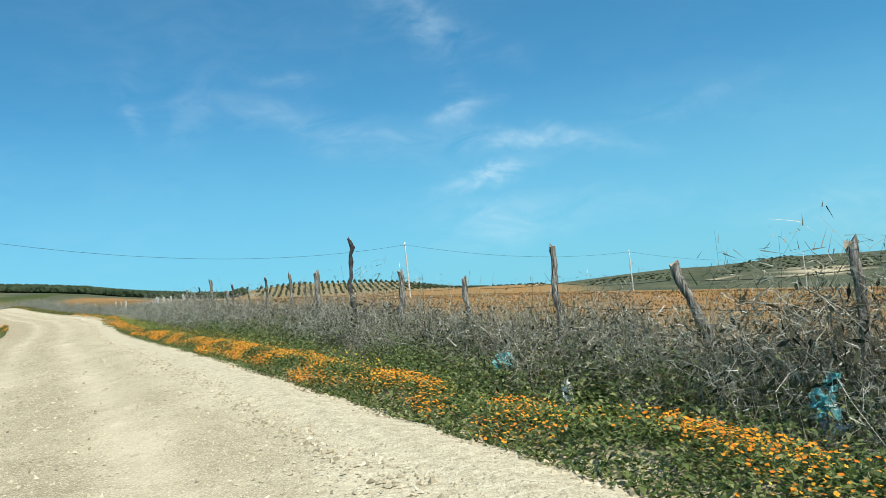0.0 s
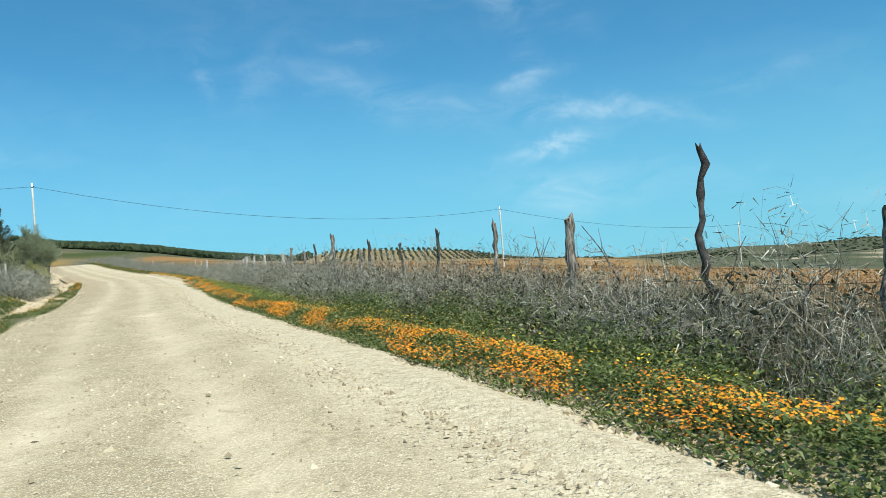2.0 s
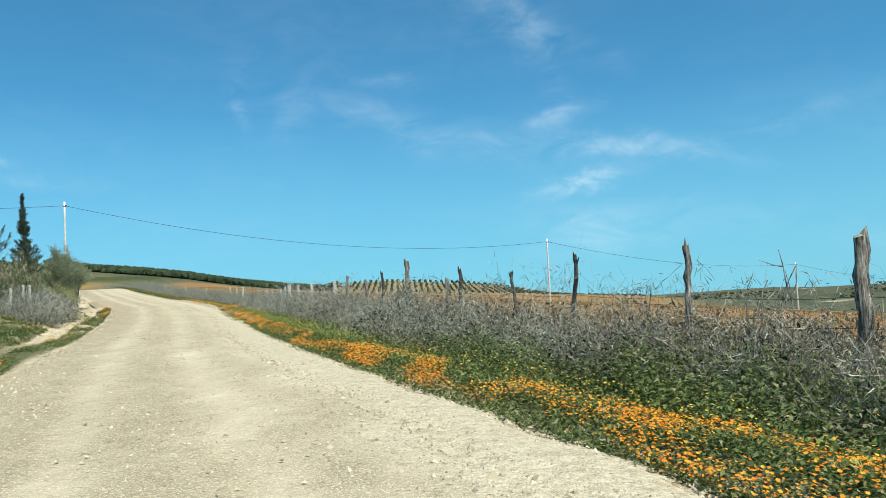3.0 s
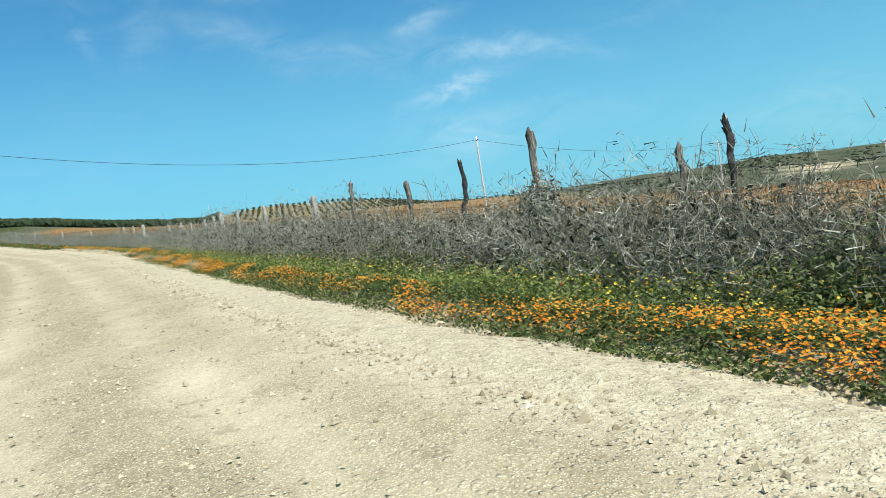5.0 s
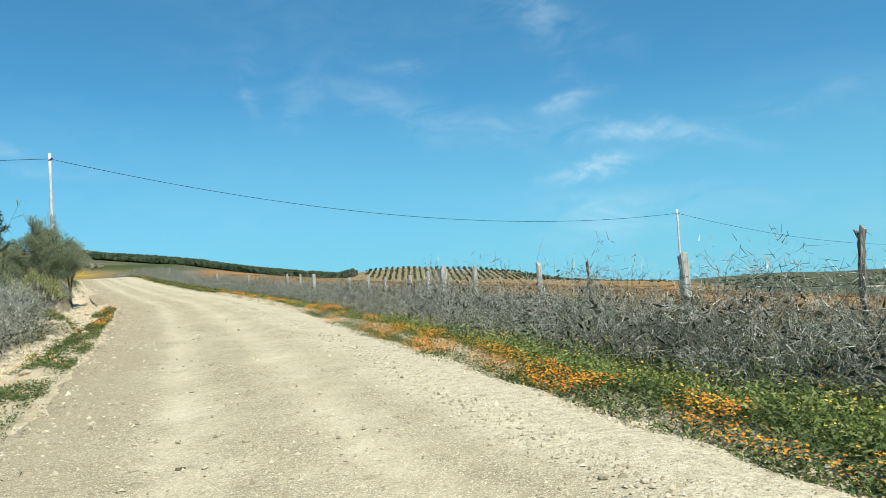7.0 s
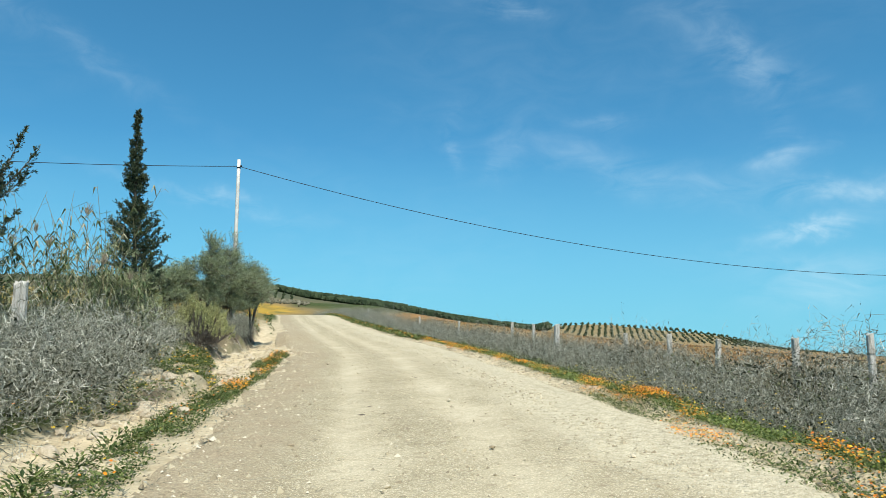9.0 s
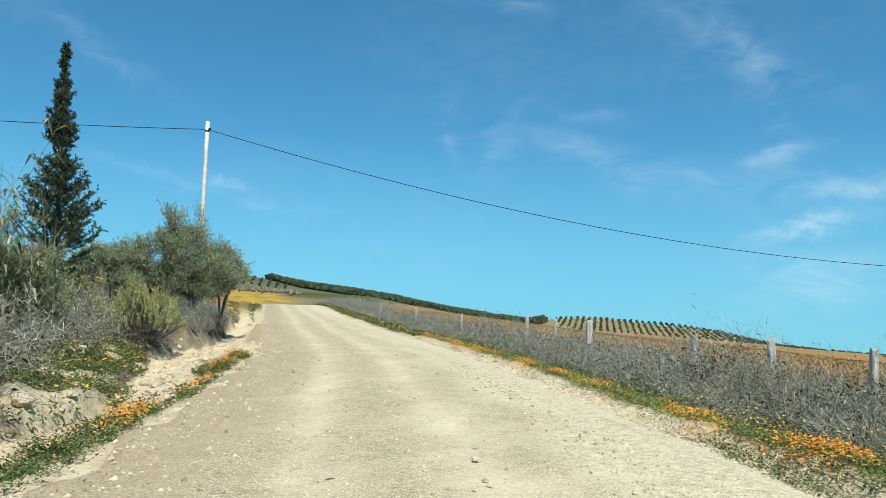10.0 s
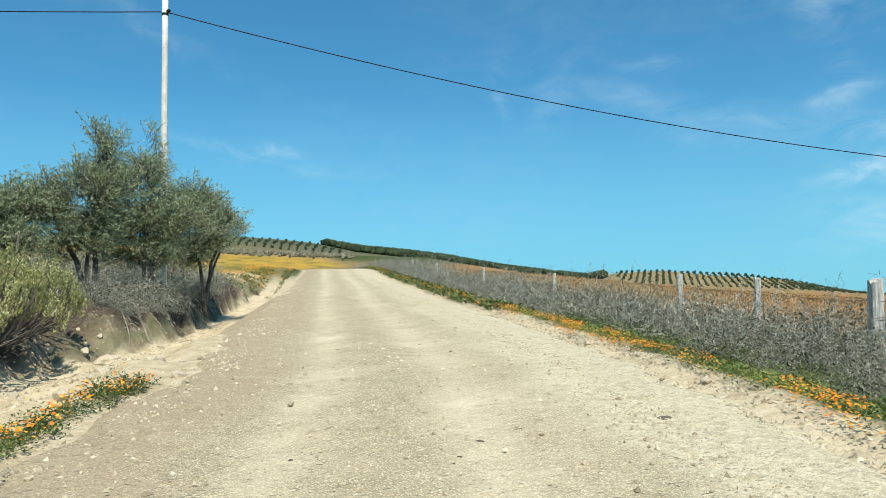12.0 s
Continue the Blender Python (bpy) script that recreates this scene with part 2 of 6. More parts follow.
class Geo:
    """Gathers points and faces for one mesh."""

    def __init__(self):
        self.v, self.f, self.n = [], [], 0

    def add(self, verts, faces):
        verts = np.asarray(verts, float).reshape(-1, 3)
        self.v.append(verts)
        self.f.append(np.asarray(faces, int) + self.n)
        self.n += len(verts)
        return self

    def tubes(self, paths, radii, sides=3, cap=False):
        """paths (n, k, 3), radii (n, k) or (k,)."""
        paths = np.asarray(paths, float)
        n, k, _ = paths.shape
        radii = np.broadcast_to(np.asarray(radii, float), (n, k))
        t = np.gradient(paths, axis=1)
        t /= np.linalg.norm(t, axis=2, keepdims=True) + 1e-9
        ref = np.where(np.abs(t[:, :1, 2:]) > 0.8, np.array((1.0, 0.13, 0.0)), np.array((0.1, 0.05, 1.0)))
        a = np.cross(t, ref)
        a /= np.linalg.norm(a, axis=2, keepdims=True) + 1e-9
        b = np.cross(t, a)
        th = np.arange(sides) * 2 * math.pi / sides
        ring = a[:, :, None] * np.cos(th)[:, None] + b[:, :, None] * np.sin(th)[:, None]
        v = paths[:, :, None] + ring * radii[:, :, None, None]
        idx = np.arange(n * k * sides).reshape(n, k, sides)
        q = np.stack((idx[:, :-1], np.roll(idx, -1, 2)[:, :-1], np.roll(idx, -1, 2)[:, 1:], idx[:, 1:]), -1).reshape(-1, 4)
        self.add(v, q)
        if cap:
            for row in idx[:, -1]:
                self.f.append(np.array([row]) + self.n - n * k * sides)
        return self

    def ribbons(self, paths, widths, rng):
        """Thin flat strips along paths (n, k, 3), for twigs a few millimetres thick."""
        paths = np.asarray(paths, float)
        n, k, _ = paths.shape
        side = unit(np.cross(paths[:, -1] - paths[:, 0], rng.normal(0, 1, (n, 3))))[:, None] * np.broadcast_to(widths, (n, k))[:, :, None] * 0.5
        v = np.stack((paths - side, paths + side), 2)
        idx = np.arange(n * k * 2).reshape(n, k, 2)
        return self.add(v, np.stack((idx[:, :-1, 0], idx[:, :-1, 1], idx[:, 1:, 1], idx[:, 1:, 0]), -1).reshape(-1, 4))

    def blades(self, base, way, side, length, width, bend=0.0):
        """Pointed leaves, one four-cornered face each."""
        base, way, side = (np.asarray(u, float) for u in (base, way, side))
        length, width = np.broadcast_to(length, len(base))[:, None], np.broadcast_to(width, len(base))[:, None]
        mid = base + way * length * 0.5
        tip = base + way * length + np.array((0, 0, -1.0)) * length * bend
        v = np.stack((base, mid - side * width * 0.5, tip, mid + side * width * 0.5), 1)
        self.add(v, np.arange(len(base) * 4).reshape(-1, 4))
        return self

    def mesh(self, name, smooth=False):
        me = bpy.data.meshes.new(name)
        verts = np.concatenate(self.v)
        me.vertices.add(len(verts))
        me.vertices.foreach_set("co", verts.ravel())
        sizes = np.concatenate([np.full(len(f), f.shape[1]) for f in self.f])
        loops = np.concatenate([f.ravel() for f in self.f])
        me.loops.add(len(loops))
        me.loops.foreach_set("vertex_index", loops.astype(np.int32))
        me.polygons.add(len(sizes))
        me.polygons.foreach_set("loop_start", (np.cumsum(sizes) - sizes).astype(np.int32))
        me.polygons.foreach_set("use_smooth", np.full(len(sizes), smooth))
        me.update(calc_edges=True)
        me.validate()
        return me


def unit(v):
    return v / (np.linalg.norm(v, axis=-1, keepdims=True) + 1e-9)


def part(name, geo, material, parent=None, label="", smooth=False):
    me = geo if isinstance(geo, bpy.types.Mesh) else geo.mesh(name, smooth)
    if not me.materials:
        me.materials.append(material)
    ob = new(name, me)
    if parent is not None:
        ob.parent = parent
    return tagged(ob, label)


def grid_faces(n, m):
    i = np.arange(n * m).reshape(n, m)
    return np.stack((i[:-1, :-1], i[:-1, 1:], i[1:, 1:], i[1:, :-1]), -1).reshape(-1, 4)


def lump(rng, size, flat=0.7, detail=1):
    """An uneven stone: points and triangles."""
    bm = bmesh.new()
    bmesh.ops.create_icosphere(bm, subdivisions=detail, radius=1)
    co = np.array([v.co[:] for v in bm.verts])
    fa = np.array([[v.index for v in f.verts] for f in bm.faces])
    bm.free()
    co *= 1 + rng.uniform(-0.25, 0.25, (len(co), 1))
    co *= np.array((1, rng.uniform(0.6, 1), flat)) * size
    return co, fa


# ---------------------------------------------------------------- materials


class Mat:
    def __init__(self, name, rough=0.9, spec=0.2):
        self.m = bpy.data.materials.new(name)
        self.m.use_nodes = True
        self.nt = self.m.node_tree
        self.b = self.nt.nodes["Principled BSDF"]
        self.b.inputs["Roughness"].default_value = rough
        self.b.inputs["Specular IOR Level"].default_value = spec
        self.geo = self.nt.nodes.new("ShaderNodeNewGeometry")
        self.tc = self.nt.nodes.new("ShaderNodeTexCoord")
        self.info = self.nt.nodes.new("ShaderNodeObjectInfo")

    def link(self, a, b):
        self.nt.links.new(a, b)

    def node(self, kind, **inputs):
        n = self.nt.nodes.new(kind)
        for k, v in inputs.items():
            n.inputs[k.replace("_", " ")].default_value = v
        return n

    def noise(self, scale, detail=4.0, rough=0.6, world=True, stretch=None):
        n = self.node("ShaderNodeTexNoise", Scale=scale, Detail=detail, Roughness=rough)
        src = self.geo.outputs["Position"] if world else self.tc.outputs["Object"]
        if stretch:
            mp = self.node("ShaderNodeMapping", Scale=stretch, Rotation=(0, 0, radians(-HEADING)))
            self.link(src, mp.inputs["Vector"])
            src = mp.outputs[0]
        self.link(src, n.inputs["Vector"])
        return n.outputs["Fac"]

    def ramp(self, fac, *stops):
        r = self.nt.nodes.new("ShaderNodeValToRGB")
        while len(r.color_ramp.elements) < len(stops):
            r.color_ramp.elements.new(0.5)
        for e, (p, c) in zip(r.color_ramp.elements, stops):
            e.position, e.color = p, (*c, 1) if len(c) == 3 else c
        self.link(fac, r.inputs[0])
        return r.outputs[0]

    def map(self, fac, a, b, c=0.0, d=1.0):
        r = self.nt.nodes.new("ShaderNodeMapRange")
        for k, v in enumerate((a, b, c, d)):
            r.inputs[k + 1].default_value = v
        self.link(fac, r.inputs[0])
        return r.outputs[0]

    def math(self, op, a, b):
        n = self.nt.nodes.new("ShaderNodeMath")
        n.operation = op
        for k, v in enumerate((a, b)):
            if isinstance(v, (int, float)):
                n.inputs[k].default_value = v
            else:
                self.link(v, n.inputs[k])
        return n.outputs[0]

    def mix(self, fac, a, b, mode="MIX"):
        n = self.nt.nodes.new("ShaderNodeMixRGB")
        n.blend_type = mode
        for k, v in enumerate((fac, a, b)):
            if isinstance(v, (int, float)):
                n.inputs[k].default_value = v
            elif isinstance(v, tuple):
                n.inputs[k].default_value = (*v, 1)
            else:
                self.link(v, n.inputs[k])
        return n.outputs[0]

    def attr(self, name):
        n = self.nt.nodes.new("ShaderNodeAttribute")
        n.attribute_name = name
        return n

    def color(self, c):
        if isinstance(c, tuple):
            self.b.inputs["Base Color"].default_value = (*c, 1)
        else:
            self.link(c, self.b.inputs["Base Color"])
        return self

    def bump(self, fac, strength, distance):
        n = self.node("ShaderNodeBump", Strength=strength, Distance=distance)
        self.link(fac, n.inputs["Height"])
        self.link(n.outputs[0], self.b.inputs["Normal"])
        return self


def piecewise(name, stops, rough=0.8, spec=0.25, translucent=0.0, per_object=0.15):
    """Leaves, twigs and petals: a colour of its own for each piece."""
    m = Mat(name, rough, spec)
    col = m.ramp(m.geo.outputs["Random Per Island"], *stops)
    shade = m.map(m.info.outputs["Random"], 0, 1, 1 - per_object, 1 + per_object)
    col = m.mix(1.0, col, m.ramp(shade, (0, (0, 0, 0)), (1, (1, 1, 1))), "MULTIPLY") if per_object else col
    m.color(col)
    if translucent:
        tr = m.nt.nodes.new("ShaderNodeBsdfTranslucent")
        m.link(col, tr.inputs["Color"])
        mx = m.nt.nodes.new("ShaderNodeMixShader")
        mx.inputs[0].default_value = translucent
        out = m.nt.nodes["Material Output"]
        m.link(m.b.outputs[0], mx.inputs[1])
        m.link(tr.outputs[0], mx.inputs[2])
        m.link(mx.outputs[0], out.inputs["Surface"])
    return m.m


def road_material():
    m = Mat("pale_gravel", 0.95, 0.15)
    loose = m.attr("loose").outputs["Fac"]
    fine = m.ramp(m.noise(0.5, 6, 0.65, stretch=(1, 0.3, 1)), (0.3, (0.545, 0.47, 0.325)), (0.7, (0.675, 0.60, 0.435)))
    stony = m.ramp(m.noise(2.6, 6, 0.7), (0.3, (0.40, 0.335, 0.195)), (0.5, (0.54, 0.46, 0.285)), (0.7, (0.66, 0.575, 0.37)))
    worn = m.map(m.math("ADD", m.math("MULTIPLY", loose, 0.48), m.math("MULTIPLY", m.noise(1.1, 6, 0.75, stretch=(1, 0.45, 1)), 1.3)), 0.42, 1.05)
    col = m.mix(worn, fine, stony)
    relief = m.math("MULTIPLY", m.noise(40, 5, 0.75), 0.6)
    for scale, part_of in ((19.0, 0.35), (37.0, 0.7), (72.0, 0.8)):
        v = m.node("ShaderNodeTexVoronoi", Scale=scale, Randomness=1.0)
        m.link(m.geo.outputs["Position"], v.inputs["Vector"])
        peb = m.map(v.outputs["Distance"], 0.26, 0.42, 1.0, 0.0)
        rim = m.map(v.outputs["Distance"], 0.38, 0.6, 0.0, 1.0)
        sep = m.nt.nodes.new("ShaderNodeSeparateColor")
        m.link(v.outputs["Color"], sep.inputs[0])
        there = m.math("MULTIPLY", m.math("LESS_THAN", sep.outputs[0], part_of), m.math("ADD", m.math("MULTIPLY", worn, 0.8), 0.2))
        grey = m.ramp(sep.outputs[1], (0.0, (0.27, 0.225, 0.145)), (0.25, (0.54, 0.465, 0.305)), (1.0, (0.84, 0.77, 0.58)))
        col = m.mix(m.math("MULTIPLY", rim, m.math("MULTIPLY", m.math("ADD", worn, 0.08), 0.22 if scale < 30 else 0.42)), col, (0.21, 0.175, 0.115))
        col = m.mix(m.math("MULTIPLY", peb, m.math("MULTIPLY", there, 0.9)), col, grey)
        relief = m.math("ADD", relief, m.math("MULTIPLY", m.math("MULTIPLY", peb, there), 26.0 / scale))
    speck = m.map(m.noise(24, 5, 0.8), 0.55, 0.68)
    col = m.mix(m.math("MULTIPLY", speck, 0.42), col, (0.26, 0.205, 0.13))
    heap = m.math("MULTIPLY", m.attr("heap").outputs["Fac"], m.map(m.noise(9, 5, 0.7), 0.36, 0.56, 0.1, 0.75))
    col = m.mix(heap, col, m.ramp(m.noise(30, 3, 0.7), (0.35, (0.44, 0.38, 0.25)), (0.6, (0.72, 0.65, 0.475))))
    side = m.math("MULTIPLY", m.attr("side").outputs["Fac"], m.map(m.noise(2.0, 6, 0.75), 0.35, 0.6, 0.25, 0.9))
    col = m.mix(side, col, m.mix(m.map(m.noise(35, 4, 0.7), 0.42, 0.6), (0.27, 0.21, 0.135), (0.44, 0.36, 0.235)))
    dent = m.map(m.noise(5.0, 4, 0.6), 0.61, 0.69)
    col = m.mix(m.math("MULTIPLY", dent, 0.45), col, (0.25, 0.195, 0.125))
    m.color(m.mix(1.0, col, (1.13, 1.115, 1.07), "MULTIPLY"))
    return m.bump(relief, 0.85, 0.011).m


def ground_material():
    m = Mat("meadow_soil", 0.97, 0.1)
    a = m.attr("cover")
    sep = m.nt.nodes.new("ShaderNodeSeparateColor")
    m.link(a.outputs["Color"], sep.inputs[0])
    flowers, dirt, green = sep.outputs
    fine, mid, broad = m.noise(14, 5, 0.7), m.noise(1.4, 5, 0.65), m.noise(0.06, 4, 0.6)
    grass = m.ramp(mid, (0.3, (0.035, 0.055, 0.015)), (0.55, (0.07, 0.09, 0.025)), (0.75, (0.14, 0.12, 0.05)))
    soil = m.ramp(m.noise(3.0, 6, 0.7), (0.3, (0.50, 0.395, 0.235)), (0.65, (0.75, 0.64, 0.42)))
    soil = m.mix(m.map(fine, 0.4, 0.6), m.mix(0.24, soil, (0.27, 0.205, 0.13)), soil)
    orange = m.ramp(m.noise(0.5, 6, 0.75), (0.28, (0.14, 0.11, 0.045)), (0.42, (0.27, 0.16, 0.06)), (0.6, (0.39, 0.195, 0.065)), (0.8, (0.36, 0.26, 0.12)))
    orange = m.mix(m.map(broad, 0.45, 0.62), orange, m.mix(0.5, orange, (0.24, 0.2, 0.07)))
    brown = m.ramp(m.noise(0.09, 5, 0.6), (0.35, (0.20, 0.165, 0.075)), (0.6, (0.31, 0.235, 0.12)))
    far_green = m.ramp(m.noise(0.03, 5, 0.6), (0.35, (0.062, 0.077, 0.04)), (0.65, (0.118, 0.118, 0.066)))
    # bank colour: dark earth, with the shade of shrubs and hollows put in
    soil = m.mix(m.math("MULTIPLY", m.attr("dark_soil_shade").outputs["Fac"], m.map(m.noise(1.6, 5, 0.7), 0.22, 0.46)), soil, m.mix(m.map(fine, 0.35, 0.65), (0.05, 0.038, 0.028), (0.15, 0.112, 0.078)))
    gold = m.ramp(m.noise(0.22, 6, 0.75), (0.36, (0.15, 0.14, 0.045)), (0.5, (0.38, 0.25, 0.045)), (0.7, (0.52, 0.32, 0.045)))
    orange = m.mix(m.attr("gold").outputs["Fac"], orange, gold)
    col = m.mix(flowers, brown, orange)
    col = m.mix(green, col, m.mix(m.attr("near").outputs["Fac"], far_green, grass))
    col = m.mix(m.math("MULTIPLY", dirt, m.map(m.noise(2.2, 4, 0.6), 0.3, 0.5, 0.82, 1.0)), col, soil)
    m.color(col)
    return m.bump(m.math("ADD", fine, mid), 0.8, 0.06).m


M_ROAD, M_GROUND = road_material(), ground_material()
M_TWIG = piecewise("dry_twigs", ((0.0, (0.08, 0.082, 0.055)), (0.5, (0.25, 0.25, 0.185)), (0.85, (0.455, 0.45, 0.35)), (1.0, (0.68, 0.665, 0.55))), 0.9, 0.1, 0, 0.12)
M_TWIG_WARM = piecewise("brown_twigs", ((0.0, (0.08, 0.075, 0.055)), (0.5, (0.22, 0.205, 0.15)), (0.85, (0.42, 0.395, 0.29)), (1.0, (0.64, 0.61, 0.48))), 0.9, 0.1, 0, 0.12)
M_WEED = piecewise("weed_leaves", ((0.0, (0.04, 0.07, 0.018)), (0.5, (0.10, 0.145, 0.035)), (0.85, (0.21, 0.25, 0.07)), (1.0, (0.36, 0.34, 0.16))), 0.6, 0.3, 0.3, 0)
M_WEED_PALE = piecewise("pale_weed_leaves", ((0.0, (0.10, 0.15, 0.03)), (0.6, (0.22, 0.28, 0.06)), (1.0, (0.36, 0.38, 0.13))), 0.6, 0.3, 0.3, 0)
M_ORANGE = piecewise("orange_petals", ((0.0, (0.78, 0.20, 0.02)), (0.5, (0.86, 0.32, 0.02)), (0.85, (0.88, 0.43, 0.03)), (1.0, (0.88, 0.55, 0.06))), 0.6, 0.2, 0.25, 0)
M_YELLOW = piecewise("yellow_petals", ((0.0, (0.75, 0.5, 0.02)), (1.0, (0.85, 0.65, 0.06))), 0.6, 0.2, 0.25, 0)
M_OLIVE = piecewise("olive_leaves", ((0.0, (0.14, 0.19, 0.085)), (0.5, (0.33, 0.39, 0.20)), (1.0, (0.54, 0.59, 0.40))), 0.5, 0.35, 0.35, 0.1)
M_NEEDLE = piecewise("conifer_needles", ((0.0, (0.022, 0.036, 0.02)), (0.7, (0.065, 0.088, 0.043)), (1.0, (0.15, 0.175, 0.085))), 0.6, 0.3, 0.12, 0.1)
M_CANE = piecewise("cane_leaves", ((0.0, (0.045, 0.07, 0.025)), (0.5, (0.12, 0.16, 0.06)), (0.8, (0.24, 0.245, 0.12)), (1.0, (0.58, 0.51, 0.34))), 0.6, 0.3, 0.25, 0)
M_SHRUB = piecewise("shrub_leaves", ((0.0, (0.22, 0.24, 0.08)), (0.5, (0.46, 0.465, 0.185)), (1.0, (0.66, 0.635, 0.335))), 0.6, 0.3, 0.3, 0)
M_LEAFY = piecewise("leafy_shrub_leaves", ((0.0, (0.16, 0.21, 0.09)), (0.5, (0.36, 0.41, 0.2)), (1.0, (0.58, 0.60, 0.38))), 0.6, 0.3, 0.3, 0)
# dead leaves on the vine; in the bushes, dark blades standing for inner shade
M_DEAD_SHADE = piecewise("dead_leaves_and_shade", ((0.0, (0.03, 0.034, 0.02)), (0.6, (0.065, 0.068, 0.04)), (1.0, (0.14, 0.13, 0.085))), 0.9, 0.1, 0.1, 0)
M_FAR = piecewise("far_foliage", ((0.0, (0.022, 0.033, 0.014)), (1.0, (0.055, 0.07, 0.032))), 0.9, 0.1, 0, 0)
M_SCRUB = piecewise("far_scrub", ((0.0, (0.09, 0.085, 0.05)), (1.0, (0.24, 0.22, 0.15))), 0.9, 0.1, 0, 0)
M_FARP = piecewise("pine_wood", ((0.0, (0.022, 0.036, 0.018)), (1.0, (0.05, 0.068, 0.032))), 0.9, 0.1, 0, 0)


def plain(name, dark, light, rough=0.85, scale=6.0, stretch=None, bump=0.5, spec=0.2):
    m = Mat(name, rough, spec)
    f = m.noise(scale, 6, 0.65, False)
    m.color(m.ramp(f, (0.3, dark), (0.7, light)))
    return m.bump(m.noise(scale * 5, 4, 0.7, False), bump, 0.01).m


def bark_material():
    m = Mat("weathered_wood", 0.9, 0.15)
    mp = m.node("ShaderNodeMapping", Scale=(9, 9, 1.1))
    m.link(m.tc.outputs["Object"], mp.inputs["Vector"])
    n = m.node("ShaderNodeTexNoise", Scale=4.0, Detail=6.0, Roughness=0.7)
    m.link(mp.outputs[0], n.inputs["Vector"])
    f = n.outputs["Fac"]
    m.color(m.ramp(f, (0.36, (0.03, 0.026, 0.022)), (0.47, (0.14, 0.125, 0.10)), (0.56, (0.30, 0.275, 0.225)), (0.66, (0.56, 0.52, 0.43))))
    return m.bump(f, 1.0, 0.02).m


M_WOOD = bark_material()
M_DARKWOOD = plain("charred_wood", (0.012, 0.011, 0.011), (0.11, 0.105, 0.095), 0.9, 11, bump=1.0)
M_CUT = plain("cut_wood", (0.3, 0.25, 0.17), (0.5, 0.43, 0.32), 0.85, 14)


def concrete_material():
    m = Mat("weathered_concrete", 0.95, 0.1)
    streak = m.node("ShaderNodeMapping", Scale=(14, 14, 1.6))
    m.link(m.tc.outputs["Object"], streak.inputs["Vector"])
    n = m.node("ShaderNodeTexNoise", Scale=2.0, Detail=6.0, Roughness=0.7)
    m.link(streak.outputs[0], n.inputs["Vector"])
    col = m.ramp(n.outputs["Fac"], (0.34, (0.27, 0.25, 0.20)), (0.5, (0.52, 0.49, 0.42)), (0.68, (0.70, 0.67, 0.60)))
    lichen = m.map(m.noise(24, 5, 0.7, False), 0.56, 0.66)
    m.color(m.mix(m.math("MULTIPLY", lichen, 0.6), col, (0.24, 0.23, 0.19)))
    return m.bump(m.noise(60, 5, 0.75, False), 0.8, 0.012).m


M_CONCRETE = concrete_material()
M_POLE = plain("pale_pole", (0.55, 0.53, 0.47), (0.74, 0.72, 0.65), 0.7, 5, bump=0.2)
M_WIRE = plain("rusty_wire", (0.05, 0.04, 0.03), (0.13, 0.10, 0.08), 0.6, 30, bump=0.1)
M_CABLE = plain("black_cable", (0.010, 0.010, 0.012), (0.02, 0.02, 0.024), 0.5, 20, bump=0.05)
M_STONE = piecewise("limestone", ((0.0, (0.25, 0.205, 0.13)), (0.5, (0.45, 0.385, 0.25)), (0.85, (0.56, 0.485, 0.33)), (1.0, (0.67, 0.595, 0.44))), 0.95, 0.1, 0, 0)
M_PLUME = plain("dry_plume", (0.16, 0.125, 0.08), (0.42, 0.36, 0.26), 0.9, 14)
M_CANESTEM = plain("cane_stems", (0.11, 0.105, 0.05), (0.34, 0.30, 0.165), 0.7, 8)
M_TRUNK = plain("grey_bark", (0.05, 0.042, 0.034), (0.16, 0.14, 0.115), 0.95, 7, bump=1.0)
M_TEAL = plain("teal_plastic", (0.08, 0.36, 0.36), (0.2, 0.56, 0.56), 0.35, 6, bump=0.3, spec=0.5)
M_WHITEBAG = plain("white_plastic", (0.55, 0.55, 0.53), (0.8, 0.8, 0.78), 0.4, 6, bump=0.3, spec=0.5)


# ---------------------------------------------------------------- ground and road
def spaced(*runs):
    out = []
    for a, b, d in runs:
        out += list(np.arange(a, b, d))
    return np.array(out)


def reach(a, first, far, grow):
    out, d = [], first
    while a < far:
        a, d = a + d, d * grow
        out.append(a)
    return np.array(out)


